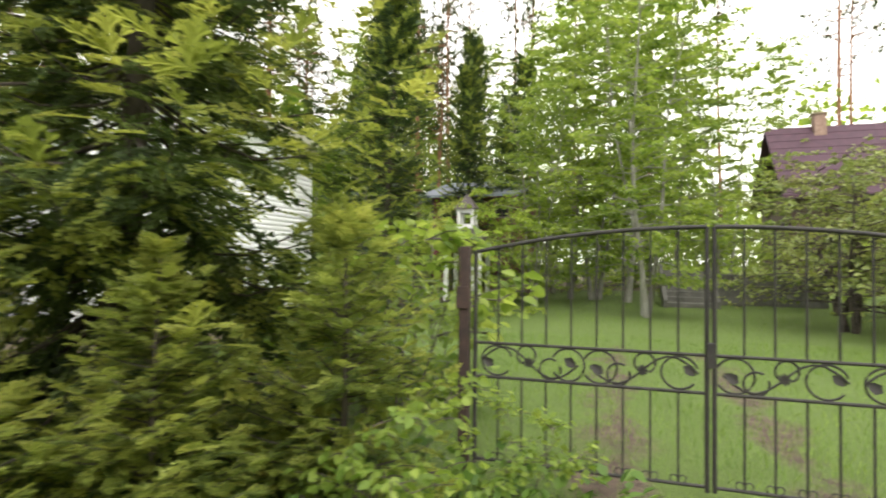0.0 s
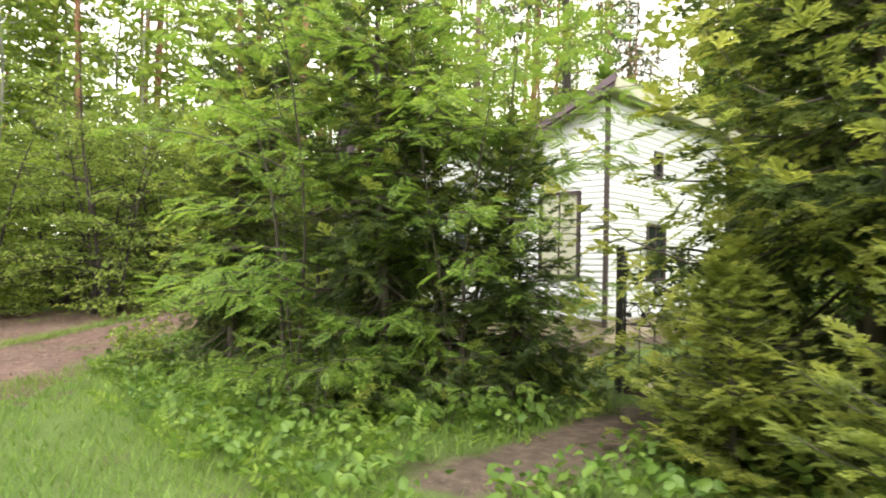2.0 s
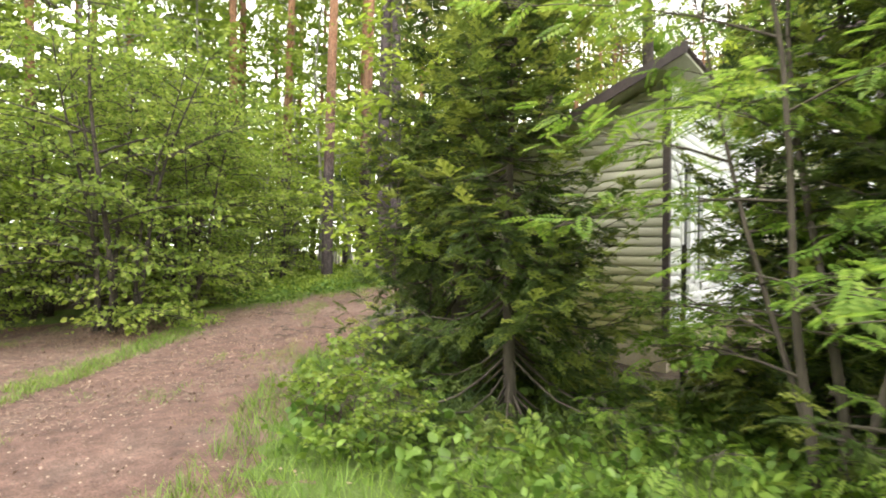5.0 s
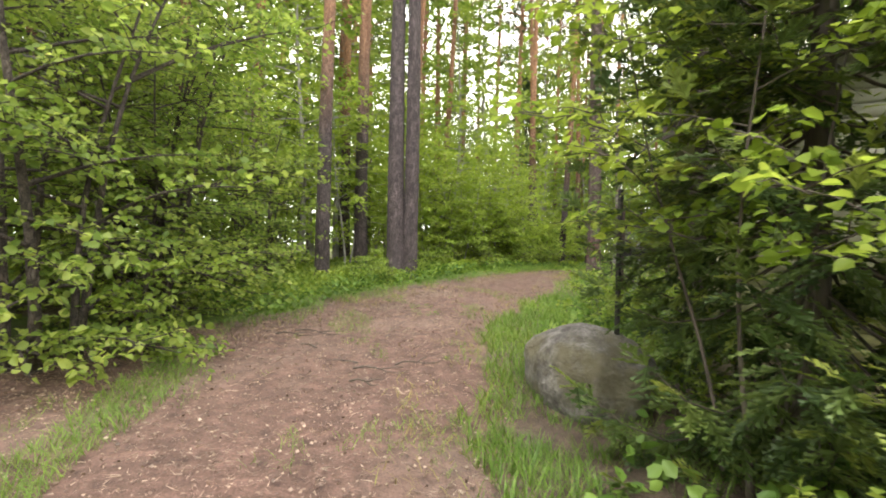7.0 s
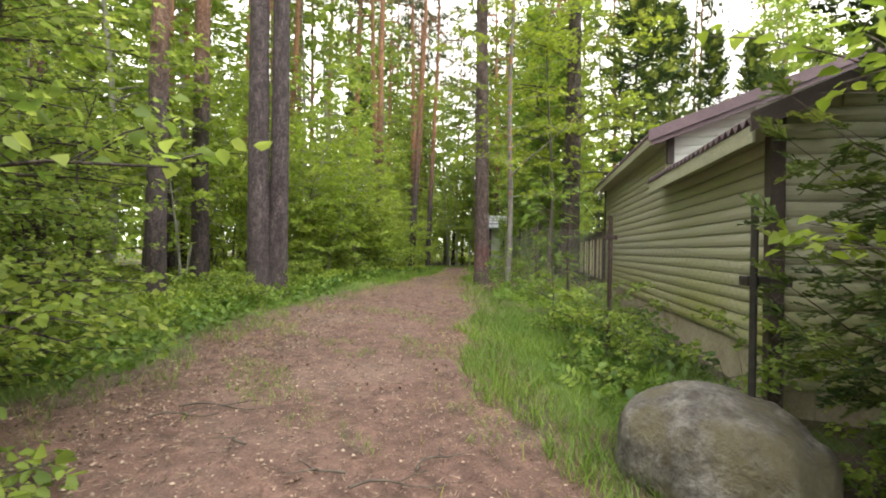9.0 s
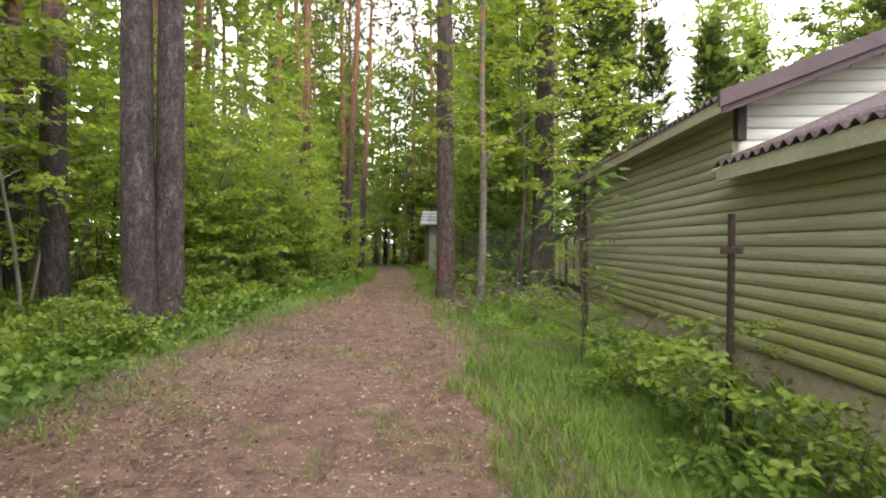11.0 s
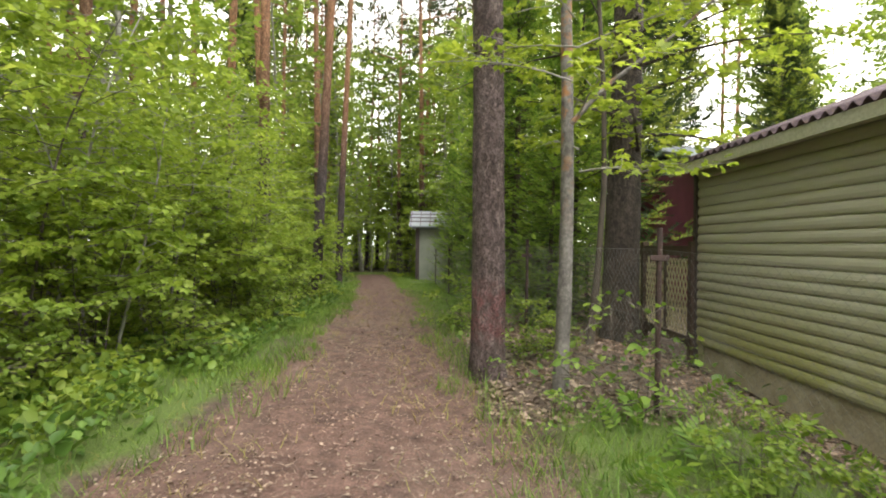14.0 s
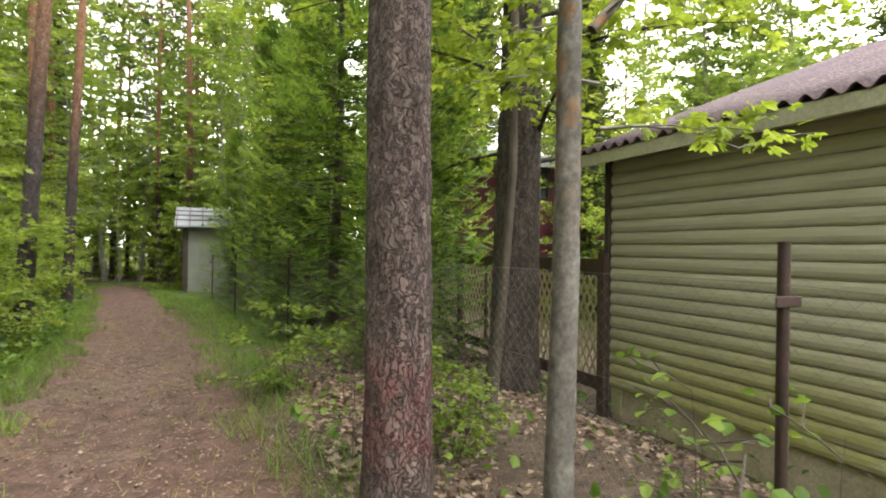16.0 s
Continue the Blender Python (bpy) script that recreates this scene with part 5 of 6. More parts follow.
rowan_me = broadleaf_meshes(21, 5.6, 1.7, leaf_rowan, bark_twig, FROND, 0.23, 5, 0.12, 64, 7, 5, 0.036, 0.3, 0.05, 0.15)
rowan = plant("rowan_tree", "many-stemmed rowan with feathery leaves among spruces", "rowan", rowan_me, BL, -7.45, 2.3)
another(rowan, -6.2, 3.35, 110, 0.92)
another(rowan, -6.95, 4.35, 240, 1.0)
low_rowan_me = broadleaf_meshes(22, 1.3, 0.55, leaf_rowan, bark_twig, FROND, 0.19, 3, 0.1, 9, 3, 3, 0.012, 0.3)
rs = plant("rowan_sapling", "low rowan sapling with feathery leaves", "sapling", low_rowan_me, BL, -7.0, 1.6, 0, 0.72)
for x, y, t, s in ((-6.2, 1.6, 60, 0.8), (-8.1, 1.3, 130, 0.5), (-5.4, 2.5, 200, 0.7), (-9.2, 0.9, 20, 0.45), (-10.3, 1.5, 90, 0.5), (-8.6, 1.9, 250, 0.55), (-5.0, 2.9, 10, 0.55)):
    another(rs, x, y, t, s)
tall_sap = plant("rowan_sapling", "slender rowan sapling before the siding wall", "sapling", broadleaf_meshes(23, 1.95, 0.28, leaf_rowan, bark_twig, FROND, 0.14, 1, 0.1, 28, 2, 4, 0.013, 0.35, 0.02, 0.1, 0.7), BL, -13.4, 8.35)

bush_me = broadleaf_meshes(31, 5.4, 2.1, leaf_bush, bark_oak, LEAF, 0.085, 7, 0.06, 98, 9, 11, 0.06, 0.75, 0.05, 0.25)
bushW = plant("hazel_bush", "tall many-stemmed hazel bush at the bend", "bush", bush_me, BL, -17.75, 2.2, 0, 1.2, wide=1.05)
hz = another(bushW, -18.6, -0.6, 120, 0.95)
another(bushW, -20.6, 1.6, 200, 1.05)
another(bushW, -19.2, 4.25, 300, 1.12)
another(bushW, -20.6, 7.4, 30, 0.7)
another(bushW, -18.55, 3.7, 75, 0.85)

bird_me = broadleaf_meshes(32, 4.6, 1.15, leaf_bright, bark_twig, LEAF, 0.085, 3, 0.35, 44, 7, 9, 0.022, 0.45)
plant("bird_cherry", "leafy bird cherry growing through the spruce", "tree", bird_me, BL, -11.45, 2.9, 0, 0.92)

small_me = broadleaf_meshes(33, 1.0, 0.55, leaf_mid, bark_twig, LEAF, 0.085, 5, 0.1, 24, 4, 9, 0.01, 0.6)
shrub = plant("low_shrub", "low leafy shrub on the verge", "shrub", small_me, BL, -17.0, 3.0)
for x, y, t, s in ((-0.1, 3.75, 20, 0.75), (0.45, 4.25, 80, 0.55), (-1.0, 5.8, 50, 1.7), (-2.2, 6.9, 10, 1.9), (-1.1, 6.9, 140, 1.5), (-3.0, 6.2, 220, 1.6), (-10.9, 1.3, 30, 0.8), (-10.2, 1.0, 90, 0.6), (-11.8, 3.75, 10, 0.55), (-12.1, 4.75, 70, 0.75), (-12.9, 5.5, 110, 0.6),
                   (-13.0, 6.3, 190, 0.7), (-12.6, 7.3, 250, 0.7), (-13.3, 7.4, 20, 0.5), (-18.3, 10.1, 0, 0.6), (-18.9, 9.0, 60, 0.7), (-18.6, 11.0, 100, 0.7), (-13.6, 10.2, 40, 0.5), (-14.2, 13.4, 0, 0.5), (-13.9, 14.0, 160, 0.6), (-18.0, 13.1, 200, 0.9), (-18.1, 8.7, 200, 0.5), (-18.4, 8.2, 100, 0.6), (-18.5, 11.9, 20, 0.8), (-17.9, 15.2, 80, 0.8), (-18.1, 17.0, 10, 0.8), (-18.2, 19.0, 60, 0.9), (-19.3, 5.6, 10, 0.7), (-18.6, 4.2, 70, 0.6), (-14.9, 15.7, 80, 0.8)):
    another(shrub, x, y, t, s)

sprout = plant("tree_seedling", "thin seedling with a few fresh yellow-green leaves", "seedling", broadleaf_meshes(34, 0.85, 0.28, leaf_rowan, bark_twig, LEAF, 0.08, 2, 0.25, 8, 2, 3, 0.006, 0.5), BL, -13.95, 11.33)
for x, y, t, s in ((-13.7, 11.95, 40, 1.0), (-14.3, 11.6, 100, 0.6), (-14.55, 12.35, 10, 0.55), (-14.75, 13.8, 70, 0.9), (-14.4, 14.9, 200, 0.8), (-13.6, 10.6, 20, 0.6), (-14.5, 11.1, 120, 0.45), (-13.2, 12.4, 60, 0.5), (-12.6, 13.3, 90, 0.4)):
    another(sprout, x, y, t, s)

# tall trees at the road
fine_pine = pine_meshes(41, 22, 0.165, bark_red, 0.62, 2.3, 1300, (0.0, 0.02), 10, True)
pR = plant("pine_tree", "straight reddish pine trunk with flaking bark beside the road", "pine", fine_pine, ("trunk", "branchwork", "crown"), -14.79, 12.72)
twin = pine_meshes(42, 23, 0.2, bark_grey, 0.6, 2.4, 1300, (0.0, 0.0), 16, True)
tP = plant("pine_tree", "thick grey-barked pine, one of a close pair", "pine", twin, ("trunk", "branchwork", "crown"), -18.5, 9.55)
another(tP, -18.25, 9.76, 150, 0.97, wide=0.88)
far_pine = pine_meshes(43, 24, 0.17, bark_pine, 0.58, 2.6, 380)
fp = plant("pine_tree", "tall pine with orange upper trunk", "pine", far_pine, ("trunk", "branchwork", "crown"), -19.75, 8.5, group="forest pines")
far_pine2 = pine_meshes(44, 21, 0.14, bark_pine, 0.55, 2.2, 380, (0.12, 0.05))
fp2 = plant("pine_tree", "slim leaning pine with orange upper trunk", "pine", far_pine2, ("trunk", "branchwork", "crown"), -18.46, 21.73, group="forest pines")
# the last three pines, at y -17 and -18, stay unseen; added to hold back light
for x, y, t, s in ((-20.35, 10.6, 40, 1.05), (-22.4, 12.4, 100, 0.9), (-22.8, 9.2, 10, 1.0), (-24.3, 8.2, 190, 1.0), (-19.66, 21.3, 60, 0.95), (-24, 14, 70, 1), (-26, 18, 250, 1), (-23, 19, 140, 0.9), (-25, 5, 20, 1), (-27, 10, 290, 1.1), (-22, 25, 0, 1),
                   (-24.5, 28, 50, 1), (-20.5, 31, 200, 1), (-28, 2, 80, 1), (-26.5, 23, 10, 1), (-30, 15, 60, 1), (-21, 36, 130, 1), (-13.2, 38, 0, 1), (-10, 41, 70, 1), (-6, 38, 20, 1.05), (-2, 42, 90, 1), (3, 40, 10, 1), (-9, 33, 200, 0.9), (-12.3, 30, 100, 0.9), (8, 44, 150, 1), (14, 40, 60, 1.1), (16, 44, 60, 1), (-16, 44, 10, 1), (-24, 40, 0, 1),
                   (-28, 30, 10, 1), (-31, 24, 80, 1), (-31, 6, 10, 1), (-27, -4, 50, 1), (-30, -1, 60, 1), (-24, -9, 0, 1), (-14, -18, 0, 1), (-4, -17, 90, 1), (6, -18, 10, 1)):
    another(fp, x, y, t, s)
for x, y, t, s in ((-20.8, 13.4, 0, 0.9), (-21.4, 16.5, 30, 0.9), (-20.6, 24.5, 200, 1), (-23.5, 22.2, 100, 1), (-18.9, 27.5, 30, 1), (-22.5, 33, 90, 1), (-26, 34, 10, 1), (-17.5, 40, 80, 1), (-14.5, 42, 10, 1), (-20, 44, 30, 1), (-27.5, 14, 30, 1), (-25.5, 11, 70, 1), (-29, 20, 70, 1), (-24, 2.5, 300, 1), (-4.5, 34, 0, 1), (0, 36, 50, 1), (-26, -1, 0, 1), (-11, 36, 0, 1)):
    another(fp2, x, y, t, s)

aspen_trunk = Bag()
zz = np.linspace(-0.2, 9, 60)
pp = np.stack([0.02 + 0.03 * np.sin(zz * 1.1) + 0.008 * zz, 0.03 * np.sin(zz * 0.8 + 1), zz], -1)
V, F = tube(pp, 0.068 * (1 - 0.085 * np.clip(zz, 0, None)) * (1 + 0.3 * np.exp(-(zz + 0.2) * 4)), 20)
aspen_trunk.add(V + np.random.default_rng(3).normal(0, 0.0025, V.shape), F)
q = np.linspace(0, 1, 10)
aspen_trunk.add(*tube(np.stack([0.05 + 1.5 * q, -0.15 - 0.3 * q, 2.35 + 1.5 * q - 0.25 * q * q + 0.03 * np.sin(q * 9)], -1), 0.024 * (1 - 0.8 * q), 8))
aspen_leaves = broadleaf_meshes(51, 8.5, 1.6, leaf_sun, bark_pale, LOBED, 0.095, 1, 0.24, 36, 7, 10, 0.03, 0.5, 0.01, stem=False)
plant("maple_tree", "young maple with grey bark and orange lichen", "maple", (aspen_trunk.mesh("maple_trunk", bark_aspen, True), *aspen_leaves), ("trunk", "branchwork", "crown"), -14.21, 12.23)

oak_trunk = pine_meshes(45, 15, 0.255, bark_oak, 0.9, 0.3, 30, (0.03, 0.0), 3, True)[0]
oak_leaves = broadleaf_meshes(52, 12.0, 2.7, leaf_sun, bark_oak, LOBED, 0.115, 1, 0.2, 50, 9, 11, 0.08, 0.6, 0.01, 0.1, 0.3, stem=False)
plant("oak_tree", "stout furrowed oak with bright fresh foliage by the fence", "oak", (oak_trunk, *oak_leaves), ("trunk", "branchwork", "crown"), -12.72, 15.0)
thin_leaves = broadleaf_meshes(53, 9, 1.5, leaf_sun, bark_twig, LEAF, 0.095, 1, 0.3, 30, 7, 11, 0.046, 0.6, 0.02)
thin = plant("linden_tree", "slim dark-stemmed tree with bright leaves", "tree", thin_leaves, BL, -13.34, 14.41)
for x, y, t, s in ((-12.9, 18.5, 90, 0.9), (-13.0, 21.5, 200, 1.0)):
    another(thin, x, y, t, s)

# forest edge: layered undergrowth
und1 = broadleaf_meshes(61, 4.2, 1.5, leaf_bright, bark_twig, LEAF_FAR, 0.1, 3, 0.05, 42, 6, 11, 0.022, 0.6, twig_wood=False)
und2 = broadleaf_meshes(62, 5.6, 1.6, leaf_bright, bark_pale, LEAF_FAR, 0.105, 2, 0.28, 42, 6, 11, 0.034, 0.6, twig_wood=False)
und3 = broadleaf_meshes(63, 2.4, 1.2, leaf_bright, bark_twig, LOBED, 0.12, 4, 0.08, 28, 6, 7, 0.014, 0.5)
u1 = plant("hazel_bush", "bright layered hazel at the forest edge", "bush", und1, BL, -19.3, 12.4, group="forest undergrowth")
u2 = plant("young_tree", "slim young tree with pale stem and layered leaves", "tree", und2, BL, -19.55, 13.1, group="forest undergrowth")
u3 = plant("maple_bush", "young maple bush with broad bright leaves", "bush", und3, BL, -18.7, 14.6, group="forest undergrowth")
rng = np.random.default_rng(9)


def strew(kinds, x0, x1, y0, y1, count, gap, lo, hi):
    """Sets copies of plants about a rectangle, clear of the road."""
    done = []
    tries = 0
    while len(done) < count and tries < count * 30:
        tries += 1
        x, y = rng.uniform(x0, x1), rng.uniform(y0, y1)
        if off_road(x, y)[0] < 1.0 or any((x - a) ** 2 + (y - b) ** 2 < gap * gap for a, b in done):
            continue
        done.append((x, y))
        another(kinds[int(rng.integers(len(kinds)))], x, y, rng.uniform(0, 360), rng.uniform(lo, hi))


strew((u1, u2, u3), -20.4, -18.5, 12.5, 30, 17, 1.15, 0.55, 0.85)
strew((u1, u2), -5, 13, 23.5, 28.5, 13, 1.7, 0.6, 0.9)
strew((u1, u2), 9, 15, 14, 24, 6, 1.8, 0.7, 1.0)
another(u1, -22.5, 0.0, 60, 1.35)
another(u1, -23, 6.5, 100, 1.4)
another(u1, -6.2, 19.4, 230, 0.9)
another(u1, -2.6, 21.4, 130, 1.1)
another(u1, -6.0, 23.0, 40, 1.2)
another(u1, -4.4, 23.3, 280, 1.2)
another(u1, -2.2, 16.0, 20, 0.85)
strew((u3,), -19.6, -18.2, 13.0, 28, 8, 1.2, 0.6, 0.9)
strew((u3,), -19.6, -18.2, 10.8, 21, 10, 0.85, 0.55, 0.9)
strew((u1, u2), -25, -20.4, 9.5, 36, 24, 1.9, 0.9, 1.3)
strew((u1, u2), -34, -25, -6, 40, 24, 2.6, 1.1, 1.6)
strew((u1, u2, u3), -24, -20.5, -6, 9, 16, 1.7, 0.8, 1.2)
strew((u2, u1), -26, -10, 41, 50, 22, 1.6, 0.9, 1.5)
strew((u2, u1), -13, -11.3, 19, 31, 5, 1.9, 0.7, 1.2)
strew((u2, u1), -10, 16, 34, 44, 16, 2.3, 1.0, 1.6)
# unseen screen south of the walk, added to close it off and shade it
strew((u1, u2), -20, 12, -22, -16, 12, 2.5, 1.0, 1.4)

tall_me = broadleaf_meshes(71, 14, 2.6, leaf_mid, bark_pale, LEAF_FAR, 0.22, 1, 0.2, 60, 7, 8, 0.1, 0.5, 0.02, twig_wood=False)
tall = plant("birch_tree", "tall birch with light airy foliage", "birch", tall_me, BL, 1.3, 21.5, group="tall broadleaf trees")
# the last four birches are out of view, added to block low southern sky light
for x, y, t, s in ((-0.8, 23, 50, 0.9), (3.2, 24, 120, 0.95), (-22, 21, 30, 1), (-25, 16, 60, 1.1), (-21.8, 28, 90, 1), (-24, 34, 140, 1), (-27, 7, 10, 1), (-22.6, 4, 80, 0.85), (-24, 0, 200, 0.9), (-28.5, 26, 0, 1.1), (-15, 37, 40, 0.9), (-18.5, 42, 60, 1), (-30, 11, 0, 1), 
                   (-21.9, 9.9, 20, 0.8), (-23.2, 12.9, 170, 0.85), (-21.6, 17.6, 90, 0.85), (-25.5, -2.5, 60, 1.0), (-16.8, 46, 10, 0.9), (-21, 47, 60, 1.0), (-13, 44, 100, 1.0), (-24, 45, 20, 1), (-9, 47, 0, 1), (-4, 46, 0, 1), (4, 30, 30, 0.9), (-2, 28, 200, 0.95), (-11, 25, 60, 0.9), (10, 36, 80, 1), (-1.5, 30, 10, 1.0), (-6.5, 35, 60, 1.1), (1.5, 33, 130, 1.0), (-23, -5, 80, 1), (-19, -14, 10, 1), (0, -20, 10, 1), (-9, -20, 80, 1), (9, -17, 80, 1)):
    another(tall, x, y, t, s)

yard_me = broadleaf_meshes(73, 11, 2.3, leaf_mid, bark_pale, LEAF_FAR, 0.15, 3, 0.1, 96, 9, 12, 0.07, 0.5, 0.03)
yard = plant("birch_tree", "light green birch clump on the lawn", "birch", yard_me, BL, 1.6, 16.5)
another(yard, 4.6, 24.2, 90, 0.95)
another(yard, 0.2, 22.5, 150, 1.1)
another(yard, -1.6, 19.5, 200, 0.75)
apple_me = broadleaf_meshes(72, 3.8, 2.5, leaf_grey, bark_oak, LEAF, 0.1, 3, 0.2, 48, 8, 9, 0.07, 0.5, 0.1, 0.15, 0.2)
apple = plant("apple_tree", "spreading old apple tree with grey-green leaves", "apple tree", apple_me, BL, 5.6, 14.5)
another(apple, 8.6, 15.0, 80, 1.4)
another(apple, 7.0, 19.0, 160, 1.5)
another(apple, 7.6, 12.6, 40, 1.15)
another(apple, 11.0, 14.2, 300, 1.25)
another(apple, 10.5, 18.0, 200, 1.6)

dark_me = spruce_meshes(81, 15, 2.5, needle_dark, SPRIG_FAR, 0.55, 0.5, 0.6, 10, bark_twig, 0.3, 0.2, 0.009)
ds = plant("spruce_tree", "tall dark spruce behind the garden", "spruce", dark_me, SP, -9.6, 24.5, group="tall dark spruces")
for x, y, t, s in ((-5.0, 14.7, 40, 0.66), (-4.95, 23.2, 150, 0.66), (-3.9, 25.0, 20, 0.6), (2.0, 34.0, 20, 0.9), (17.5, 38, 80, 1.0), (-6.9, 29.5, 60, 0.95), (-12.5, 27.5, 120, 0.8), (-4.4, 32, 10, 0.9), (-24, 31, 0, 0.8), (-17.2, 42.5, 70, 0.5), (-22, 39, 70, 0.8)):
    another(ds, x, y, t, s)
mid_me = spruce_meshes(82, 9, 1.6, needle_green, SPRIG_FAR, 0.26, 0.3, 0.3, 11, bark_twig, 0.25, 0.2, 0.01, shape=0.6, fresh=0.7, tips=leaf_rowan)
ms = plant("spruce_tree", "leafy green spruce beside the fence", "spruce", mid_me, SP, -13.7, 19.4, group="fence spruces")
for x, y, t, s in ((-12.9, 17.1, 60, 0.75), (-13.5, 22.4, 100, 1.0), (-13.2, 26.5, 200, 0.9), (-13.5, 16.3, 30, 0.5), (-14.75, 29.6, 50, 0.62), (-14.2, 24.5, 10, 0.8)):
    another(ms, x, y, t, s)


strew((tall,), -28, -13.5, 33, 54, 26, 2.2, 0.75, 1.1)
strew((tall,), -40, -25, -8, 34, 20, 2.6, 0.8, 1.15)
strew((fp, fp2), -27, -10, 34, 60, 22, 1.7, 0.85, 1.05)
strew((fp, fp2), -38, -23, -6, 34, 16, 2.2, 0.85, 1.05)
strew((u1, u2), -24, -11, 36, 44, 10, 1.8, 0.8, 1.2)

strew((u1, u2), -34, -25, -8, 12, 12, 2.0, 1.2, 1.8)
strew((tall,), -34, -24, -6, 14, 10, 2.6, 0.8, 1.0)

# distant woods all around
g = np.random.default_rng(77)
n = 64000
a = g.uniform(0, 6.283, n)
r = g.uniform(44, 75, n)
hgt = g.uniform(0, 1, n) * (12 + 6 * (wobble(np.cos(a) * 30, np.sin(a) * 30, 0.35) + 0.4))
at = np.column_stack([-8 + r * np.cos(a), 15 + r * np.sin(a), -0.5 + np.clip(hgt, 0, None)])
V, F = scatter(LEAF_FAR, at, g.normal(0, 1, (n, 3)), g.uniform(0.5, 1.1, n), rng=g, flat=0.8)
tagged(new("distant_woods", np_mesh("distant_woods", V, F, leaf_mid)), "distant green woods closing the view", "woods", kind="stuff")


# ---- ground cover ----
def sward(name, label, boxes, per_m2, size, mat, seed, template=None, lean=0.35, lift=0.0, keep=None):
    """Grass or herbs strewn over rectangles of the land, as one object."""
    g = np.random.default_rng(seed)
    pts = []
    for x0, x1, y0, y1, dens in boxes:
        n = int((x1 - x0) * (y1 - y0) * per_m2 * dens)
        p = np.stack([g.uniform(x0, x1, n), g.uniform(y0, y1, n)], -1)
        o = off_road(p[:, 0], p[:, 1])
        patch = wobble(p[:, 0], p[:, 1], 1.6, seed) + 0.5 * wobble(p[:, 0], p[:, 1], 5.0, seed)
        ok = keep(p, o, patch)
        pts.append(p[ok])
    p = np.vstack(pts)
    n = len(p)
    z = height(p[:, 0], p[:, 1]) + 0.0 + lift * g.uniform(0, 1, n)
    at = np.column_stack([p, z])
    a = g.uniform(0, 6.283, n)
    up = np.stack([np.cos(a) * lean, np.sin(a) * lean, np.ones(n)], -1) + g.normal(0, 0.15, (n, 3))
    V, F = scatter(template or BLADE, at, up, size * g.uniform(0.5, 1.3, n), up=np.stack([np.cos(a), np.sin(a), 0 * a], -1) if template is None else None, rng=g, flat=0.5)
    ob = new(name, np_mesh(name, V, F, mat))
    return tagged(ob, label, name.replace("_", " "), kind="stuff")


BLADE = (np.array(((0, 0.02, 0), (0, -0.02, 0), (0.55, 0.016, 0.1), (0.55, -0.016, 0.1), (1, 0, 0.4)), float), np.array(((0, 1, 3), (0, 3, 2), (2, 3, 4))))
off_path = lambda p: np.abs(p[:, 0] + 4.3 - 0.11 * (p[:, 1] - 2.1)) > 0.42 * ease((p[:, 1] - 0.9) / 0.8)
east_bare = lambda p, c: (p[:, 0] > -14.75) & (p[:, 1] > 11.6) & (p[:, 1] < 17) & (c < 0.45)
sward("verge_grass", "fresh green grass along the road verge", ((-15.0, -12.0, 2.0, 8.6, 1.6), (-15.0, -12.0, 8.6, 12.0, 0.6), (-16.4, -14.2, 12.0, 30, 0.5), (-19.4, -16.4, 4.0, 12.5, 0.28), (-18.9, -16.4, 12.5, 32, 1.0), (-21, -15.5, 32, 40, 0.5)), 1000, 0.15, grass_leaf, 1, keep=lambda p, o, c: (o > -0.12 + 0.3 * c) & (o < 2.3) & (c > -0.75) & ~east_bare(p, c) & ~((p[:, 0] > -12.7) & (p[:, 1] > 7)) & ((p[:, 1] > 3.3) | (c > -0.1)))
sward("lawn_grass", "uneven green grass between road and fence", ((-13, 3.5, -4.6, 4.6, 1.0),), 700, 0.15, grass_leaf, 2, keep=lambda p, o, c: (o > -0.15 + 0.3 * c) & (c > -0.75) & off_path(p) & ((p[:, 0] > -11.2) | (c > 0.25) | (p[:, 1] < 1.8)))
sward("garden_lawn", "mown green garden lawn", ((-6.5, 6, 5.0, 12, 1.6), (-5, 9, 12, 22, 0.3)), 420, 0.1, grass_leaf, 3, keep=lambda p, o, c: (p[:, 0] > -7) & (c > -0.95))
sward("dry_grass", "thin dry grass tufts on the road edges", ((-20, -12, -6, 14, 1.0), (-18, -14.5, 14, 26, 0.8)), 170, 0.11, grass_dry, 4, lean=0.8, keep=lambda p, o, c: (o > -0.7 + 0.5 * c) & (o < 0.9) & (c > -0.3))
sward("road_grass", "sparse grass patches on the road", ((-19, -7, -5, 9, 1.0),), 620, 0.085, grass_leaf, 5, lean=0.6, keep=lambda p, o, c: (o < -0.1) & ((c > 0.62) | ((c > 0.28) & (p[:, 0] < -15.7) & (p[:, 1] > 1.6)) | ((c > 0.25) & (o > -0.9))))
sward("grass_strip", "green grass strip between the wheel ruts", ((-17.6, -12.8, -1.6, 4.4, 1.0),), 1500, 0.12, grass_leaf, 15, lean=0.6, keep=lambda p, o, c: (c > -0.5) & (np.abs((p[:, 0] + 15.3) * 0.81 + (p[:, 1] - 1.25) * 0.58) < 0.24 + 0.14 * c) & (np.abs((p[:, 1] - 1.25) * 0.81 - (p[:, 0] + 15.3) * 0.58) < 1.9 + 0.6 * c))
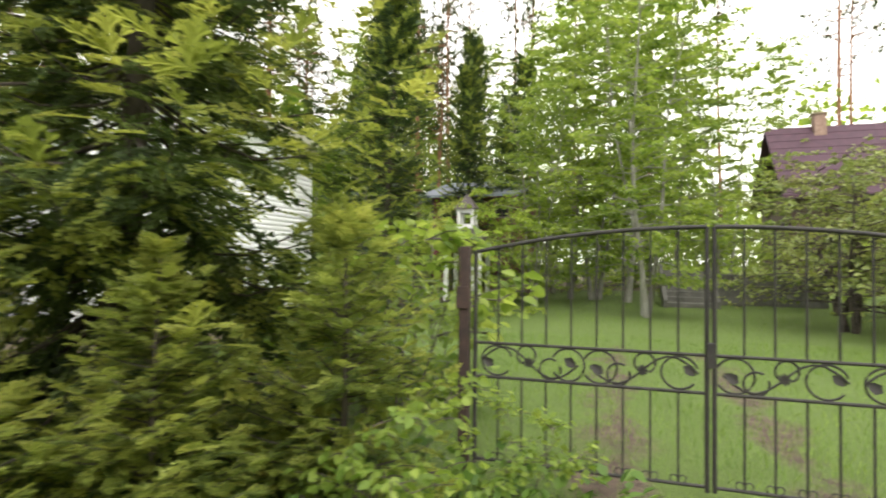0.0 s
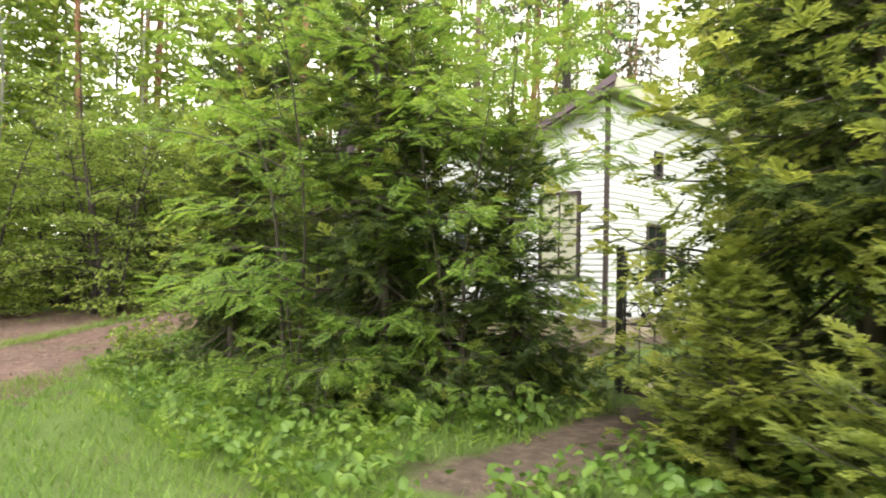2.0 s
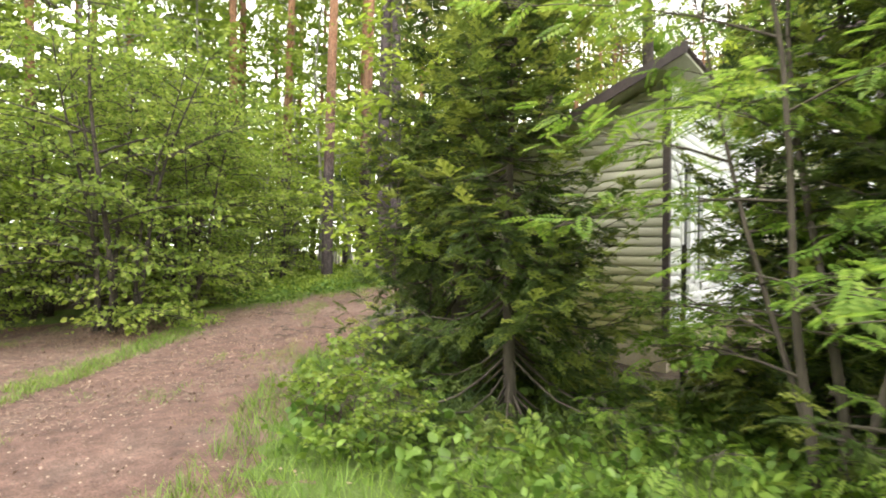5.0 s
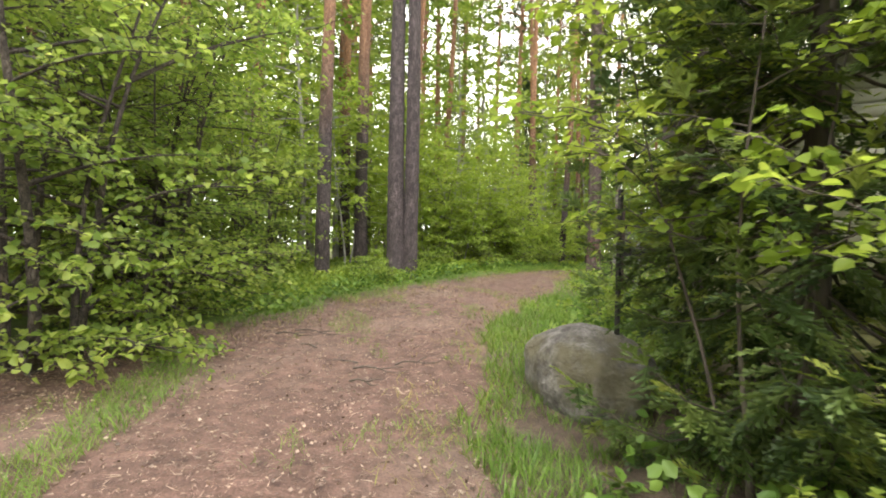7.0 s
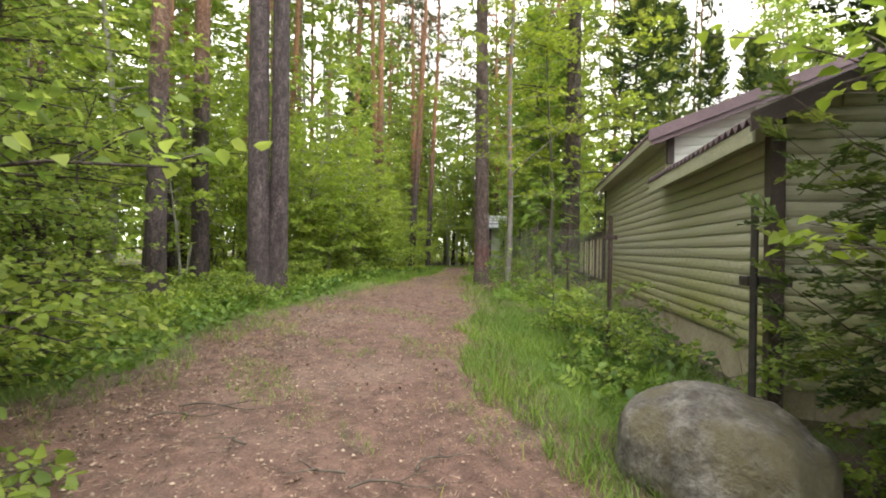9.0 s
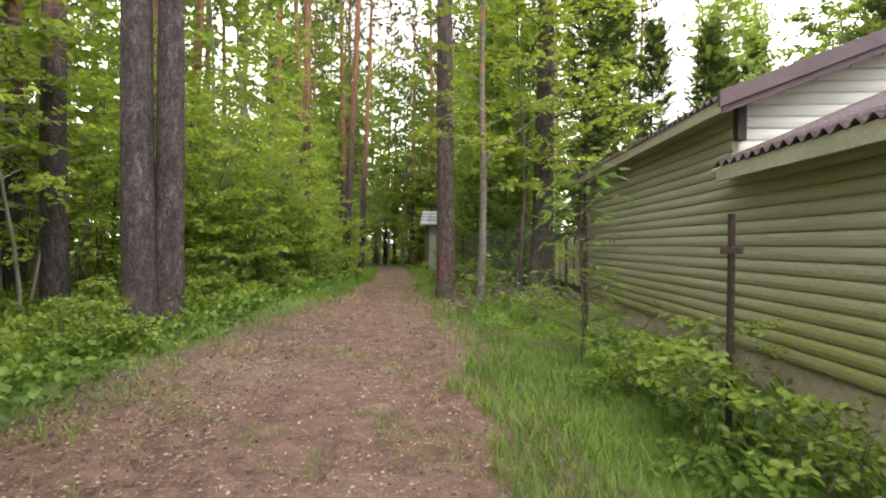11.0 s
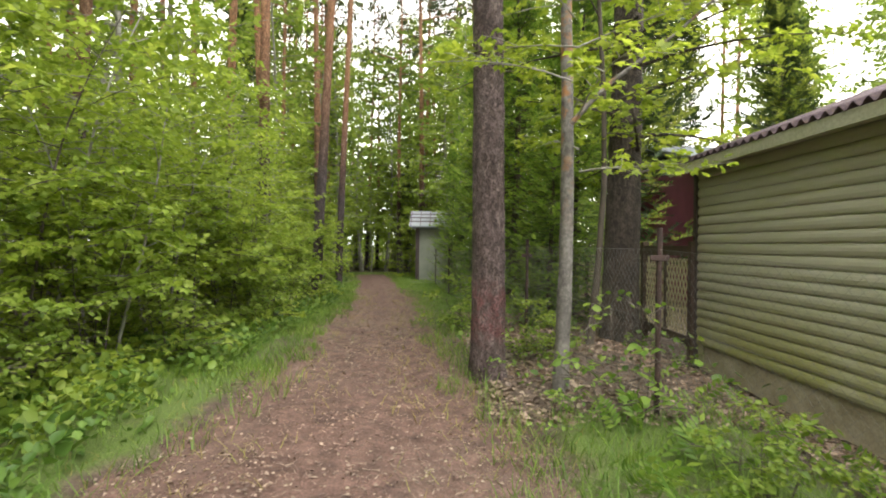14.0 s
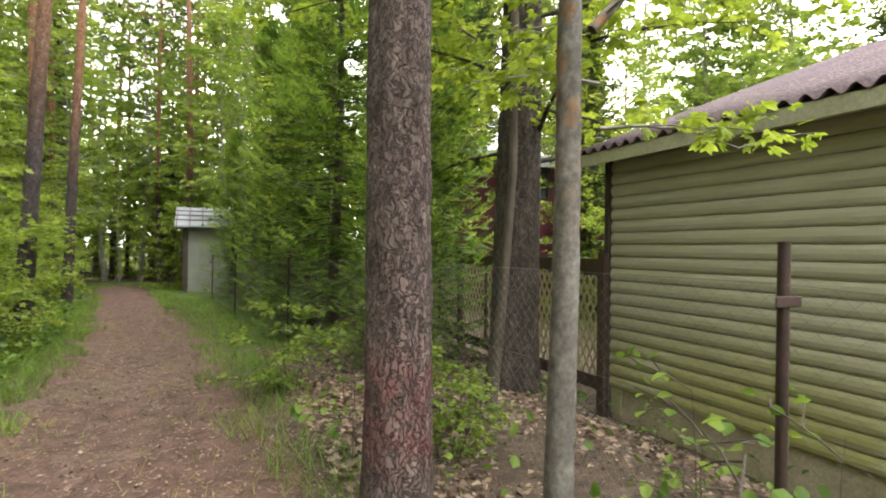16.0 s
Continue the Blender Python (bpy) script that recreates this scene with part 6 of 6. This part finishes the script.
sward("herb_layer", "low broad-leaved herbs under the trees", ((-13.2, -12.0, 4.6, 9.0, 1.0), (-12, -3, 0.6, 3.8, 0.9), (-3, 1.2, 2.4, 4.7, 0.9), (-22, -17.3, 4.5, 14, 0.8), (-19.5, -17.4, 14, 30, 0.6), (-15, -12.1, 11.5, 16, 0.06)), 260, 0.09, herb_leaf, 6, template=LEAF, lean=1.4, lift=0.25, keep=lambda p, o, c: (o > 0.25) & (c > -0.35) & off_path(p))
sward("fern_layer", "feathery fern fronds on the verge", ((-13.2, -12.4, 4.8, 10.5, 1.0), (-9.5, -4.8, 0.4, 3.4, 1.0), (-14.3, -12.8, 9.3, 11.8, 0.9)), 22, 0.3, leaf_rowan, 7, template=FROND, lean=1.3, lift=0.15, keep=lambda p, o, c: (o > 0.3) & off_path(p))
sward("bilberry_carpet", "low dark-green bilberry plants below the pines", ((-22, -17.6, 5.6, 12.2, 1.0),), 380, 0.08, leaf_mid, 8, template=LEAF, lean=1.0, lift=0.3, keep=lambda p, o, c: o > 0.7)
sward("leaf_litter", "dry fallen leaves and needles on the road", ((-18.9, -12.6, -2, 18, 1.0), (-18.6, -16.2, 1, 11, 2.0), (-18, -14.8, 18, 30, 0.6), (-13, -5, -1, 4, 0.5)), 190, 0.028, litter_leaf, 10, template=LEAF_FAR, lean=9.0, lift=0.015, keep=lambda p, o, c: (o < 1.4) | (p[:, 1] > 9.4) | (p[:, 0] > -12.6))
sward("oak_litter", "thick dry leaf litter below the oak", ((-14.9, -11.85, 11.4, 18.5, 1.0), (-12.9, -11.85, 8.6, 11.4, 0.6)), 1500, 0.06, litter_leaf, 13, template=LEAF_FAR, lean=6.0, lift=0.03, keep=lambda p, o, c: o > 0.1)
sward("needle_litter", "rusty pine needles scattered on the road", ((-18.5, -12.6, -1, 20, 1.0), (-14.8, -11.85, 9.4, 16, 1.5)), 420, 0.06, litter_leaf, 12, template=(np.array(((0, 0.045, 0), (0, -0.045, 0), (1, 0, 0.02)), float), np.array(((0, 1, 2),))), lean=12.0, lift=0.012, keep=lambda p, o, c: (o < 0.6) | (p[:, 1] > 9.4))

# fallen twigs on the road
for x, y, ln, a in ((-14.39, 3.5, 0.55, 20), (-14.2, 3.85, 0.5, 60), (-14.9, 3.6, 0.35, 170), (-14.3, 3.15, 0.3, 15), (-16.0, 4.4, 0.7, 10), (-16.2, 4.2, 0.5, 25), (-15.6, 3.9, 0.3, 140)):
    b = Bag()
    q = np.linspace(0, 1, 6)
    b.add(*tube(np.stack([ln * (q - 0.5), 0.05 * np.sin(q * 5), 0.015 + 0.015 * np.sin(q * 7)], -1), 0.009 * (1.1 - 0.8 * q), 5))
    b.add(*tube(np.array([(0, 0.02, 0.02), (ln * 0.22, 0.12, 0.025), (ln * 0.34, 0.15, 0.02)]), (0.006, 0.004, 0.002), 4))
    tw = thing("fallen_twig", "dry dark twig lying on the road", "twig", (x, y, float(height(x, y)) + 0.01), a, "fallen twigs", data=b.mesh("twig", bark_twig))
